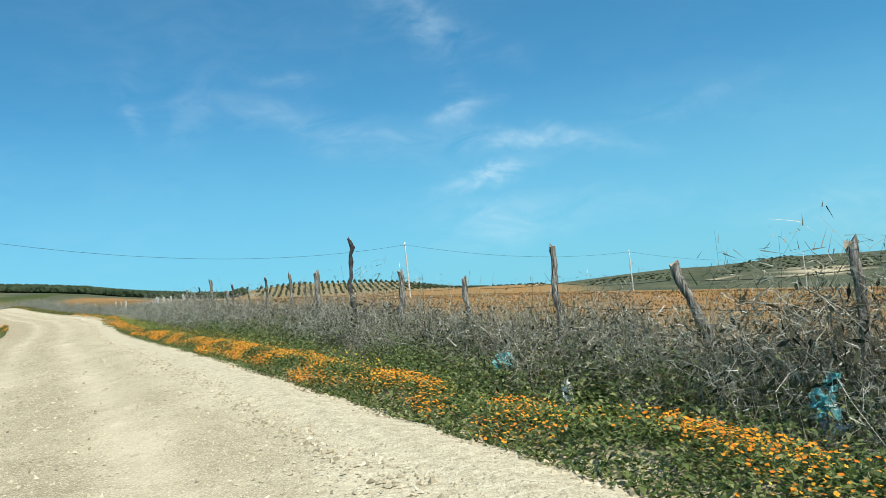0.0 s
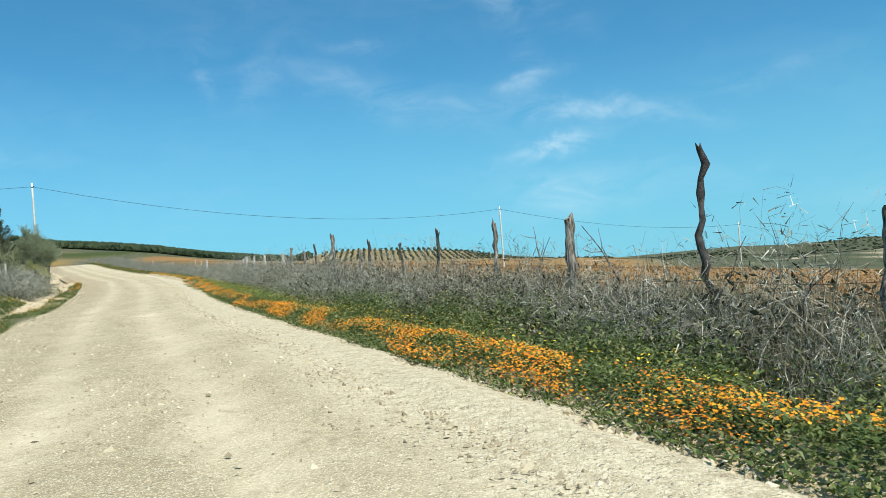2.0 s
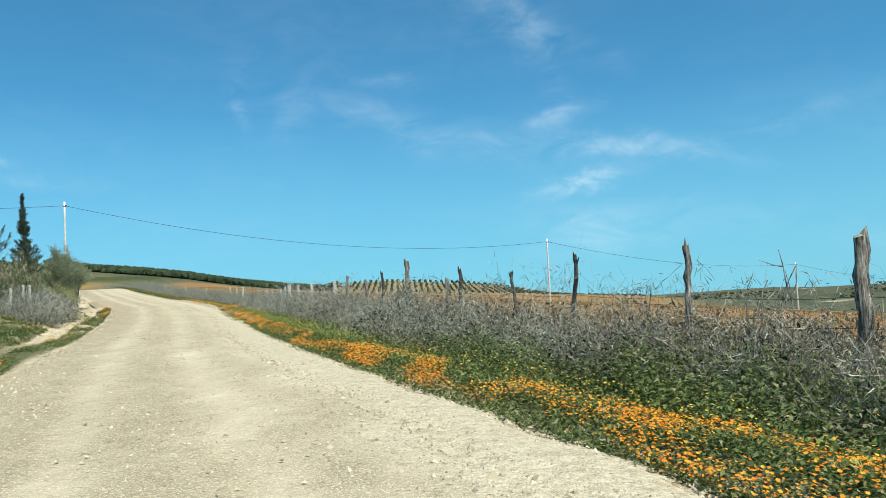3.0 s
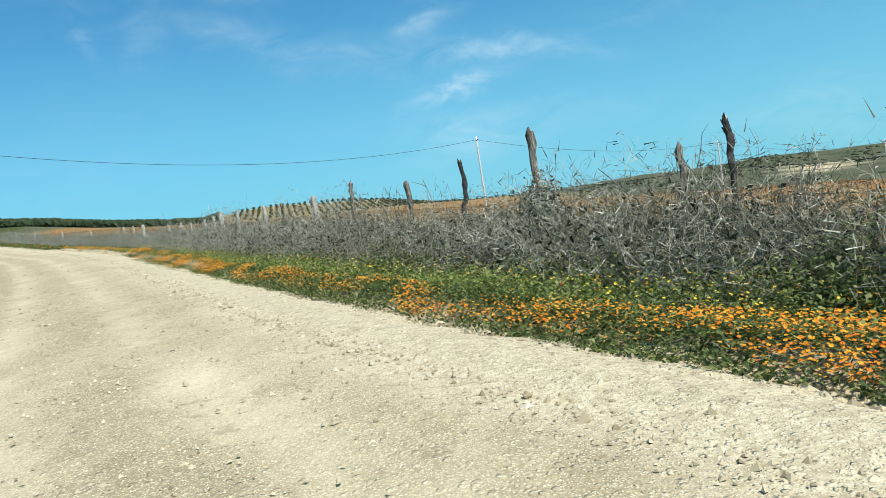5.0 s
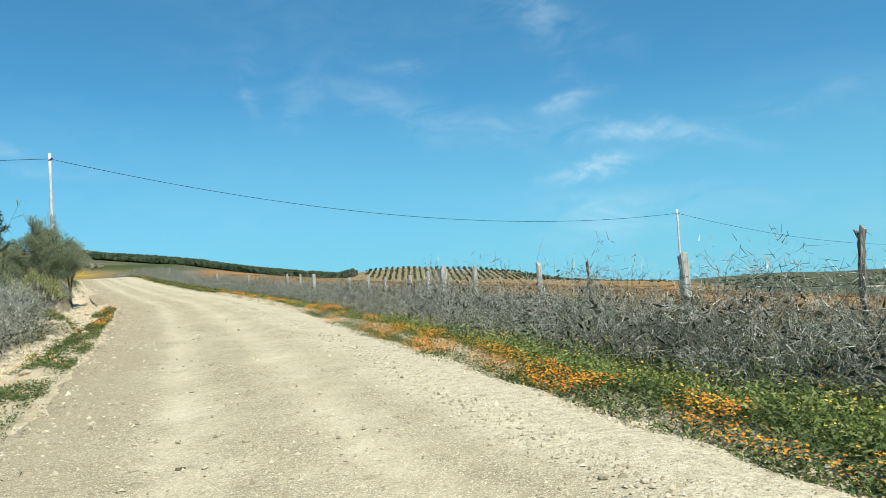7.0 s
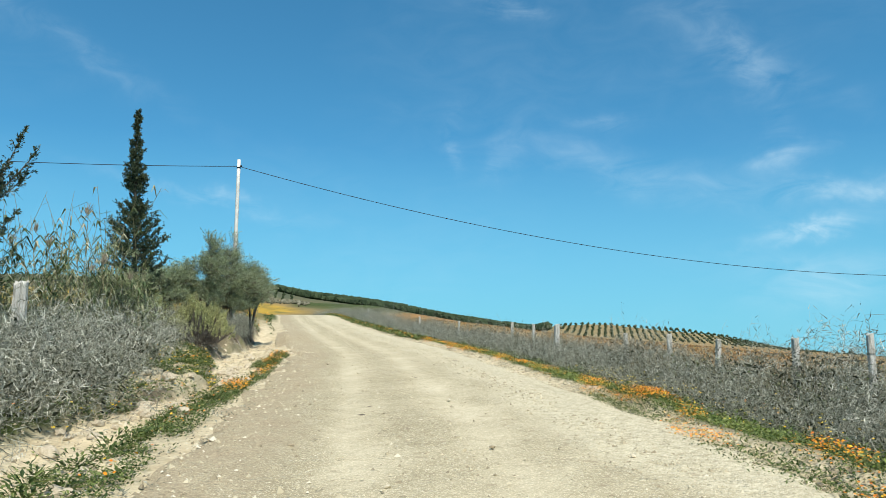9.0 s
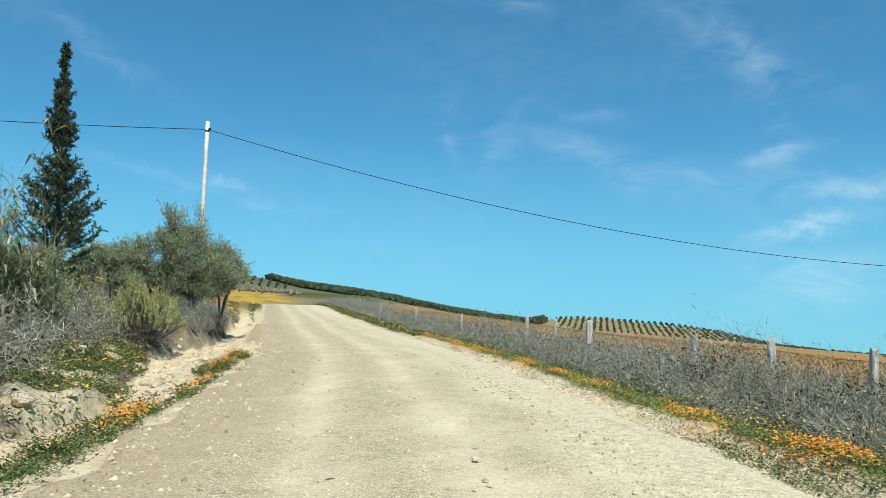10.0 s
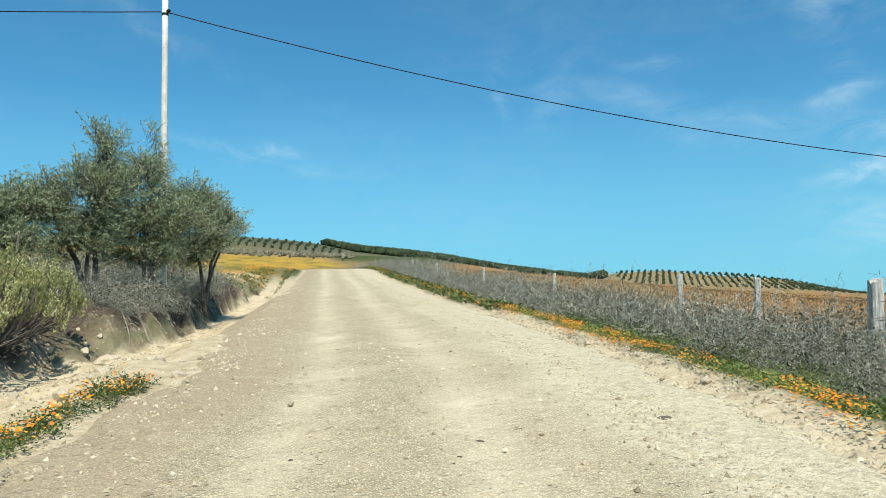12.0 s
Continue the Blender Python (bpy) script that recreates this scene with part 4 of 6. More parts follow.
def build_fence():
    def rise(s, l, top):
        """Height of a post whose top stands so far above the road."""
        return float(road_z(s)) + top - float(height(s, l))

    grey, dark, fork = "weathered grey wooden fence post with a cut top", "dark charred wooden fence post with a broken top", "grey wooden fence post with forked branch stubs"
    # along the road, aside, top above the road, radius, lean aside and along, crookedness, stubs, charred
    wood = ((3.7, 5.95, 1.25, 0.078, 0.03, 0.03, 0.9, 0, 0), (5.75, 5.95, 1.22, 0.082, -0.16, 0.20, 1.0, 0, 0), (8.2, 6.16, 1.52, 0.068, 0.0, 0.01, 1.2, 2, 0),
            (10.75, 6.14, 1.17, 0.062, 0.0, -0.07, 1.0, 0, 0), (13.25, 6.12, 1.37, 0.082, 0.02, -0.07, 1.3, 1, 0), (18.45, 6.12, 1.6, 0.088, -0.02, -0.05, 0.9, 0, 0),
            (21.1, 6.2, 1.64, 0.066, 0.0, -0.03, 1.3, 0, 0), (23.85, 6.2, 1.65, 0.05, 0.02, -0.12, 2.2, 2, 1), (26.1, 6.15, 1.42, 0.045, 0.0, 0.03, 1.4, 1, 1), (28.85, 6.2, 1.55, 0.05, 0.0, 0.05, 1.6, 2, 1),
            (29.5, 6.15, 1.32, 0.085, 0.02, 0.03, 1.3, 0, 0), (32.15, 6.05, 1.82, 0.075, 0.0, 0.0, 1.3, 2, 0), (33.95, 5.9, 1.6, 0.052, 0.0, 0.03, 1.8, 0, 1), (36.3, 6.06, 1.4, 0.068, 0.0, 0.05, 1.0, 1, 0), (39.5, 6.28, 1.58, 0.058, 0.0, 0.0, 1.3, 2, 0), (45.6, 6.5, 1.36, 0.035, 0.0, 0.03, 1.5, 0, 1))
    for k, (s, l, top, r, la, ls, knots, stubs, burnt) in enumerate(wood):
        h = rise(s, l, top) - 0.03
        wooden_post(s - ls * h, l - la * h, h, r * 0.74, (la, ls), knots, M_DARKWOOD if burnt else M_WOOD, stubs, dark if burnt else fork if stubs == 2 else grey, k)
        POSTS.append((s, l))
    wooden_post(15.35, 5.95, rise(15.35, 5.95, 2.2) - 0.03, 0.05, (-0.02, -0.02), 2.6, M_DARKWOOD, 2, "tall crooked dark post with a forked broken top", 77)
    POSTS.append((15.35, 5.95))
    square = ((42.9, 6.6, 1.44, 0.07), (47.7, 6.6, 1.36, 0.055), (51.4, 6.65, 1.32, 0.06), (53.4, 6.5, 1.32, 0.09), (54.7, 6.55, 1.2, 0.045), (56.7, 6.6, 1.07, 0.055), (59.3, 6.5, 0.97, 0.05), (61.9, 6.6, 1.0, 0.06), (64.5, 6.45, 0.95, 0.06),
              (70.1, 6.0, 1.09, 0.085), (73.3, 5.9, 1.04, 0.055), (76.6, 5.75, 1.05, 0.06), (84.0, 4.4, 0.95, 0.055), (93.0, 3.0, 1.0, 0.055), (106.0, 1.4, 1.0, 0.06), (118.0, -0.1, 1.1, 0.06))
    for k, (s, l, top, half) in enumerate(square):
        concrete_post(s, l, rise(s, l, top), half, (k * 37 % 7 - 3) * 0.7, k)
        POSTS.append((s, l))
    POSTS.sort()
    for s, l, top, half in ((58.2, -6.1, 1.82, 0.06), (58.9, -6.5, 1.84, 0.07), (55.6, -6.6, 1.7, 0.06)):
        concrete_post(s, l, rise(s, l, top), half, 1.5, 50)
    wooden_post(72.3, -7.6, rise(72.3, -7.6, 2.12), 0.05, (0, 0), 0.5, M_DARKWOOD, 0, "dark upright wooden stake above the bank", 60)
    wooden_post(73.8, -6.6, rise(73.8, -6.6, 1.9), 0.02, (0, 0.02), 1.5, M_WOOD, 0, "thin grey wooden stake above the bank", 61)
    for z in (0.42, 0.72, 1.02):
        pts = []
        for (s0, l0), (s1, l1) in zip(POSTS[:-1], POSTS[1:]):
            for t in (0, 0.25, 0.5, 0.75):
                s, l = s0 + (s1 - s0) * t, l0 + (l1 - l0) * t
                px, py = xy(s, l)
                pts.append((float(px), float(py), float(road_z(s)) + z * float(np.interp(s, (38, 56), (1.0, 0.8))) - 0.16 * t * (1 - t)))
        wire = part("barbed_wire", Geo().tubes(np.array([pts]), np.full(len(pts), 0.0035), 3), M_WIRE)
        tagged(wire, "rusty barbed wire strand strung along the posts", "wire", "fence wires")


build_fence()


# ---------------------------------------------------------------- power line
def cable_path(a, b, sag, n=40):
    t = np.linspace(0, 1, n)[:, None]
    p = np.array(a) * (1 - t) + np.array(b) * t
    p[:, 2] -= (4 * sag * t * (1 - t))[:, 0]
    return p[None]


def utility_pole(x, y, base, top, radius):
    ob = new("utility_pole")
    ob.matrix_world = pose(x, y, base)
    z = np.array((-0.5, 0.0, 0.35, 0.7, 1.0)) * (top - base)
    z = np.linspace(-0.4, top - base, 8)
    path = np.stack((0 * z, 0 * z, z), -1)[None]
    part("shaft", Geo().tubes(path, np.linspace(radius * 1.25, radius, 8), 12, True), M_POLE, ob, smooth=True)
    part("insulator", Geo().tubes(np.array([[(radius * 0.6, 0, top - base - 0.32), (radius * 1.5, 0, top - base - 0.32), (radius * 2.1, 0, top - base - 0.30)]]), np.array((0.03, 0.05, 0.035)), 8, True), M_CABLE, ob)
    part("clamp", Geo().tubes(np.array([[(0, 0, top - base - 0.42), (0, 0, top - base - 0.36)]]), np.array((radius * 1.12, radius * 1.12)), 12), M_CABLE, ob)
    return tagged(ob, "slender pale wooden utility pole carrying one cable", "utility pole", "power line poles")


def build_line():
    ends = []
    for (x, y, base, top, r) in ((-43.33, 68.55, 2.0, 10.28, 0.078), (-4.92, 97.2, -0.4, 6.86, 0.08), (29.43, 123.56, -3.8, 3.25, 0.085), (72.0, 156.0, -9.0, -0.6, 0.09), (-84.0, 37.0, 6.0, 12.6, 0.1)):
        utility_pole(x, y, min(base, float(height(*(np.array((x, y)) @ ALONG, np.array((x, y)) @ ASIDE)))), top, r)
        ends.append((x, y, top - 0.32))
    for a, b, sag in ((4, 0, 1.5), (0, 1, 1.85), (1, 2, 1.15), (2, 3, 1.3)):
        c = part("power_cable", Geo().tubes(cable_path(ends[a], ends[b], sag), np.full(40, 0.015), 5), M_CABLE)
        tagged(c, "thin black overhead cable sagging between poles", "cable", "power line cables")


build_line()


# ---------------------------------------------------------------- trees and shrubs
def limb(rng, a, way, length, n=6, wander=0.18, rise=0.0):
    pts, p, w = [np.array(a)], np.array(a, float), np.array(way, float)
    for k in range(n - 1):
        w = unit(w + rng.normal(0, wander, 3) + np.array((0, 0, rise)))
        p = p + w * length / (n - 1)
        pts.append(p)
    return np.array(pts)


def olive_tree(s, l, lobes, seed, stems=4, label="grey-green olive tree on the bank", name="olive_tree", category="olive tree", leaf=M_OLIVE):
    """lobes: along, aside, height of the middle, radius, half height. The crown is a heap of these."""
    rng = np.random.default_rng(seed)
    ob = new(name)
    root = on_ground(s, l)
    ob.matrix_world = Matrix.Translation(root)
    mids = []
    for (a, b, z, r, h) in lobes:
        px, py = xy(a, b)
        mids.append((float(px) - root.x, float(py) - root.y, z - root.z, r, h))
    mids = np.array(mids)
    for k in range(stems):
        to = mids[k % len(mids)]
        a = k * 6.28 / stems + rng.uniform(-0.5, 0.5)
        b0 = np.array((0.14 * math.cos(a), 0.14 * math.sin(a), -0.15))
        aim = to[:3] + rng.normal(0, 0.12, 3)
        t = np.linspace(0, 1, 9)[:, None]
        st = b0 * (1 - t) + aim * t + np.array((0, 0, 0.35)) * np.sin(t * 3.14) * 0.6 + rng.normal(0, 0.035, (9, 3)) * t
        part("trunk", Geo().tubes(st[None], np.linspace(0.075, 0.018, 9) * rng.uniform(0.7, 1.1), 7), M_TRUNK, ob, "thin grey stem", smooth=True)
    twig, base, way, side, ln = Geo(), [], [], [], []
    for cx, cy, cz, r, h in mids:
        n = int(1300 * (r * r * h) ** 0.6) + 200
        d = unit(rng.normal(0, 1, (n, 3)))
        # bays and bulges in the outline
        bulge = 0.78 + 0.3 * np.sin(3.1 * d[:, 0] + 4.3 * d[:, 1] + seed) * np.cos(3.7 * d[:, 2] + 2.1 * d[:, 0] + cx) + 0.16 * rng.normal(0, 1, n)
        p = np.array((cx, cy, cz)) + d * (rng.uniform(0, 1, n) ** 0.42 * bulge)[:, None] * np.array((r, r, h))
        # leaves gather in clumps, with sky between
        clump = np.sin(4.6 * p[:, 0] + 1.3 * np.sin(5.1 * p[:, 2])) + np.sin(4.9 * p[:, 1] + 1.7 * np.sin(3.9 * p[:, 0])) + np.sin(5.3 * p[:, 2] + seed)
        p = p[clump > -0.35 - rng.uniform(0, 0.8, n)]
        n = len(p)
        d = unit(p - np.array((cx, cy, cz)))
        w = unit(d * 0.75 + rng.normal(0, 0.45, (n, 3)) + np.array((0, 0, 0.45)))
        k = 12
        length = rng.uniform(0.18, 0.42, n)
        mid = p + w * length[:, None] * 0.5 + rng.normal(0, 0.015, (n, 3))
        tip = p + w * length[:, None] + np.array((0, 0, -0.03))
        twig.ribbons(np.stack((p - w * 0.25, mid, tip), 1), np.array((0.010, 0.006, 0.003))[None], rng)
        f = rng.uniform(0.05, 1.0, (n, k, 1))
        q = np.where(f < 0.5, p[:, None] * (1 - 2 * f) + mid[:, None] * 2 * f, mid[:, None] * (2 - 2 * f) + tip[:, None] * (2 * f - 1))
        v = unit(w[:, None] * 0.75 + rng.normal(0, 0.55, (n, k, 3)))
        base.append(q.reshape(-1, 3)); way.append(v.reshape(-1, 3))
        side.append(unit(np.cross(v, rng.normal(0, 1, (n, k, 3)))).reshape(-1, 3))
        ln.append(rng.uniform(0.05, 0.085, n * k))
    tagged(part("twig_tangle", twig, M_TRUNK, ob), kind="stuff")
    ln = np.concatenate(ln)
    part("crown", Geo().blades(np.concatenate(base), np.concatenate(way), np.concatenate(side), ln, ln * 0.3, 0.08), leaf, ob)
    return tagged(ob, label, category)


SPIRE = ((0.0, 0.01), (0.025, 0.03), (0.05, 0.12), (0.10, 0.10), (0.13, 0.05), (0.16, 0.24), (0.22, 0.30), (0.27, 0.20), (0.30, 0.46), (0.36, 0.52), (0.40, 0.36), (0.43, 0.14), (0.47, 0.62), (0.54, 0.85), (0.62, 1.12), (0.70, 1.3), (0.78, 1.15), (0.86, 0.9), (0.94, 0.6), (1.0, 0.4))


def conifer(s, l, high, wide, seed, label, reaches=(), full=1.0):
    """A ragged spire. reaches: single long limbs, as height, bearing and length."""
    rng = np.random.default_rng(seed)
    ob = new("conifer_tree")
    ob.matrix_world = Matrix.Translation(on_ground(s, l))
    t = np.linspace(0, 1, 14)
    stem = np.stack((0.07 * np.sin(5 * t), 0.06 * np.cos(4 * t) - 0.06, t * high - 0.2 * (1 - t)), -1)
    part("trunk", Geo().tubes(stem[None], np.linspace(0.13, 0.01, 14) * high / 8, 7), M_TRUNK, ob, smooth=True)
    down, rad = np.array(SPIRE).T
    wood, base, way, side, ln = Geo(), [], [], [], []

    def spray(at, a, r, up):
        br = limb(rng, at, (math.cos(a), math.sin(a), up), r, 8, 0.07, 0.07)
        wood.tubes(br[None], np.linspace(0.02, 0.004, 8) * (0.5 + 0.4 * r), 4)
        m = 4 + int(19 * r)
        for f in rng.uniform(0.22, 1.0, m):
            j = min(int(f * 7), 6)
            p0 = br[j] + (br[j + 1] - br[j]) * (f * 7 - j)
            w0 = unit(unit(br[j + 1] - br[j]) * 0.7 + rng.normal(0, 0.5, 3) + np.array((0, 0, 0.22)))
            long = rng.uniform(0.10, 0.26) * (1.15 - 0.4 * f) * min(1.0, 0.45 + r)
            c = 16
            q = rng.uniform(0, 1, (c, 1))
            v = unit(w0 * 0.8 + rng.normal(0, 0.5, (c, 3)))
            base.append(p0 + w0 * long * q + rng.normal(0, 0.008, (c, 3))); way.append(v)
            side.append(unit(np.cross(v, rng.normal(0, 1, (c, 3))))); ln.append(rng.uniform(0.038, 0.075, c))

    d = 0.012
    while d < 0.93:
        r0 = float(np.interp(d, down, rad)) * wide
        n = max(4, int((7 if r0 < 0.35 else 11) * full))
        a0 = rng.uniform(0, 6.28)
        for k in range(n):
            at = (float(np.interp(1 - d, t, stem[:, 0])), float(np.interp(1 - d, t, stem[:, 1])), (1 - d) * high + rng.normal(0, 0.06))
            spray(at, a0 + k * 6.28 / n + rng.normal(0, 0.3), max(0.05, r0 * rng.uniform(0.55, 1.12)), 0.75 - 0.62 * d)
        d += (0.014 + 0.030 * rng.uniform() * d + 0.008 * r0) * 7.2 / high
    for z, a, r in reaches:
        spray((0, 0, z), radians(a), r, 0.8)
        for f in (0.92, 0.84, 0.76, 0.68, 0.6):
            spray((0, 0, z - 0.3 * (1 - f)), radians(a + rng.normal(0, 5)), r * f, 0.8)
    tagged(part("branch_tangle", wood, M_TRUNK, ob), kind="stuff")
    ln = np.concatenate(ln)
    part("crown", Geo().blades(np.concatenate(base), np.concatenate(way), np.concatenate(side), ln, ln * 0.4), M_NEEDLE, ob, "dark ragged tiers of needles")
    return tagged(ob, label, "conifer")


def cane_clump(s, l, high, n, spread, seed):
    rng = np.random.default_rng(seed)
    ob = new("cane_clump")
    ob.matrix_world = Matrix.Translation(on_ground(s, l))
    base = np.stack((rng.normal(0, spread, n), rng.normal(0, spread, n), np.zeros(n)), 1)
    hs = high * (0.45 + 0.6 * rng.uniform(0, 1, n) ** 1.8)
    lean = rng.normal(0, 0.16, (n, 2))
    z = np.linspace(0, 1, 6)
    paths = np.stack([np.stack((b[0] + le[0] * h * z ** 1.6, b[1] + le[1] * h * z ** 1.6, h * z), -1) for b, le, h in zip(base, lean, hs)])
    tagged(part("stem_tangle", Geo().tubes(paths, np.linspace(0.012, 0.005, 6), 4), M_CANESTEM, ob), kind="stuff")
    g = Geo()
    m = n * 13
    i, t = rng.integers(0, n, m), 0.2 + 4.75 * rng.beta(1.5, 1.5, m)
    j = t.astype(int)
    f = (t - j)[:, None]
    p = paths[i, j] * (1 - f) + paths[i, j + 1] * f
    a = rng.uniform(0, 6.28, m)
    w = unit(np.stack((np.cos(a), np.sin(a), rng.uniform(0.2, 1.2, m)), 1))
    ln = rng.uniform(0.3, 0.75, m)[:, None]
    q1 = p + w * ln * 0.5
    q2 = q1 + unit(w + np.array((0, 0, -1.3))) * ln * 0.5
    sd = unit(np.cross(w, np.array((0, 0, 1.0)))) * rng.uniform(0.014, 0.03, m)[:, None]
    v = np.stack((p - sd * 0.5, p + sd * 0.5, q1 + sd, q1 - sd, q2), 1)
    k0 = np.arange(m)[:, None] * 5
    g.add(v, k0 + np.array((0, 1, 2, 3)))
    g.f.append(k0 + np.array((3, 2, 4)))
    tagged(part("foliage", g, M_CANE, ob, "long arching green and straw leaves"), "long arching green and straw leaves", kind="stuff")
    for k in range(max(3, n // 18)):
        b = paths[k, -1] + rng.normal(0, 0.02, (45, 3))
        w = unit(rng.normal(0, 0.35, (45, 3)) + np.array((0, 0, 1.0)))
        part("plume", Geo().blades(b, w, unit(np.cross(w, rng.normal(0, 1, (45, 3)))), rng.uniform(0.12, 0.36, 45), 0.016), M_PLUME, ob, "dry straw plume")
    return tagged(ob, "tall giant cane clump with dry plumes", "cane")


def finger_shrub(s, l, high, wide, deep, seed, label, fingers=420):
    """A rounded shrub whose shoots stand up like crowded fingers, bare and dark below."""
    rng = np.random.default_rng(seed)
    ob = new("shrub")
    ob.matrix_world = Matrix.Translation(on_ground(s, l)) @ pose(0, 0, 0, 0, 0, HEADING)
    wood, base, way, side, ln = Geo(), [], [], [], []
    for k in range(fingers):
        a, q = rng.uniform(0, 6.28), rng.uniform(0, 1) ** 0.55
        x, y = math.cos(a) * q * deep, math.sin(a) * q * wide
        dome = high * (1 - 0.62 * q ** 2.2) * (0.86 + 0.14 * math.sin(5 * x + 3 * y + seed)) * rng.uniform(0.8, 1.04)
        long = rng.uniform(0.24, 0.42)
        out = unit(np.array((math.cos(a) * 0.5 * q + rng.normal(0, 0.13), math.sin(a) * 0.5 * q + rng.normal(0, 0.13), 1.0)))
        top = np.array((x, y, dome))
        b = top - out * long
        foot = np.array((x * 0.35 + rng.normal(0, 0.08), y * 0.55 + rng.normal(0, 0.12), -0.02))
        if k % 2 == 0:
            mid = foot * 0.45 + b * 0.55 + rng.normal(0, 0.05, 3) + np.array((0, 0, -0.05))
            wood.tubes(np.stack((foot, mid, b, top))[None], np.array((0.016, 0.011, 0.006, 0.003)), 4)
        c = 40
        f = rng.uniform(0, 1, (c, 1))
        th = rng.uniform(0, 6.28, c)
        ring = np.stack((np.cos(th), np.sin(th), np.zeros(c)), 1)
        v = unit(ring * 0.85 + out * rng.uniform(0.5, 1.2, (c, 1)))
        base.append(b + out * long * f + rng.normal(0, 0.004, (c, 3))); way.append(v)
        side.append(unit(np.cross(v, out) + rng.normal(0, 0.1, (c, 3)))); ln.append(rng.uniform(0.045, 0.075, c) * (1.15 - 0.5 * f[:, 0]))
    tagged(part("stem_tangle", wood, M_TRUNK, ob, "dark bare stems"), "dark bare stems", kind="stuff")
    ln = np.concatenate(ln)
    part("foliage", Geo().blades(np.concatenate(base), np.concatenate(way), np.concatenate(side), ln, ln * 0.42), M_SHRUB, ob)
    return tagged(ob, label, "shrub", "shrubs on the bank")


conifer(70.4, -7.9, 7.38, 1.0, 3, "tall ragged dark conifer behind the canes", (), 0.95)
conifer(58.4, -9.3, 10.0, 1.45, 8, "large dark conifer with upswept branches behind the bushes", (), 0.5)
conifer(60.6, -8.6, 5.3, 1.0, 9, "slender dark conifer with one long limb behind the bushes", ((2.6, 85, 2.55), (2.1, 100, 2.2), (1.6, 80, 1.9)))
olive_tree(78.0, -7.1, ((78.2, -7.0, 5.6, 0.56, 0.85), (77.7, -7.0, 4.75, 0.9, 0.75), (77.9, -7.9, 4.55, 0.8, 0.5), (78.0, -7.2, 4.15, 0.95, 0.5), (77.8, -7.3, 3.6, 0.9, 0.5)), 25, 4, "grey-green olive tree with an upright crown on the bank")
olive_tree(79.4, -6.3, ((79.6, -6.5, 5.75, 0.48, 0.9), (79.1, -6.5, 4.95, 0.9, 0.85), (80.0, -6.0, 4.3, 1.2, 0.75), (79.2, -6.6, 4.0, 1.0, 0.6), (79.5, -6.5, 3.5, 0.9, 0.4)), 22, 4, "grey-green olive tree in front of the utility pole")
olive_tree(82.6, -5.9, ((81.9, -6.0, 5.0, 1.0, 0.65), (83.0, -5.6, 4.5, 0.85, 0.65), (83.9, -5.45, 4.3, 0.5, 0.35), (82.3, -5.9, 4.1, 1.05, 0.6), (82.2, -6.2, 3.6, 0.9, 0.35)), 24, 3, "low spreading olive tree on the bank")
olive_tree(76.6, -8.4, ((77.0, -8.3, 4.35, 1.05, 0.55), (75.9, -8.7, 4.2, 0.8, 0.5), (76.5, -8.3, 3.7, 1.0, 0.5)), 23, 3, "small olive tree behind the shrubs")
cane_clump(63.5, -7.8, 3.7, 58, 0.7, 4)
cane_clump(61.2, -8.0, 3.0, 34, 0.7, 5)
cane_clump(66.6, -7.9, 3.5, 74, 0.7, 6)
olive_tree(67.2, -7.1, ((67.0, -7.1, 2.7, 0.75, 0.7), (67.6, -7.2, 3.4, 0.6, 0.6), (66.4, -7.4, 3.2, 0.65, 0.6), (67.0, -7.4, 4.1, 0.42, 0.4)), 31, 5, "grey-green leafy shrub growing among the canes", "leafy_shrub", "shrub", M_LEAFY)
finger_shrub(71.0, -5.9, 1.72, 1.75, 1.25, 41, "yellow-green rounded shrub overhanging the bank", 420)
finger_shrub(70.2, -7.6, 1.75, 1.4, 1.2, 43, "tall yellow-green shrub among the canes on the bank", 300)
finger_shrub(73.3, -6.3, 1.4, 1.2, 1.0, 42, "smaller yellow-green shrub overhanging the bank", 250)


# ---------------------------------------------------------------- verge plants
def thin(rng, n, s0, s1, u0, u1, side, clump=1.0, size=1.1, seed=0.0, bias=0.0, patchy=0.5):
    """Places along one edge of the road: s, l of about n plants, gathered in clumps."""
    s, u = rng.uniform(s0, s1, n), rng.uniform(u0, u1, n)
    free = np.abs(gully_mid(s) - (road_mid(s) + side * (road_half(s) + u))) > gully_half(s) * 0.9
    if side < 0:
        away = gully_mid(s) - (road_mid(s) + side * (road_half(s) + u))
        free &= ~((s > 69.3) & (s < 93) & (away < gully_half(s) + 0.75)) 
    drift = 0.45 * wave(s, 0, 2.6, seed + 1.7) + 0.35 * wave(s, u, 0.45, seed)
    keep = free & (rng.uniform(-1, 1, n) < clump * wave(s, u * 1.6, size, seed) * 1.6 + bias + patchy * drift)
    s, u = s[keep], u[keep]
    return s, road_mid(s) + side * (road_half(s) + u)


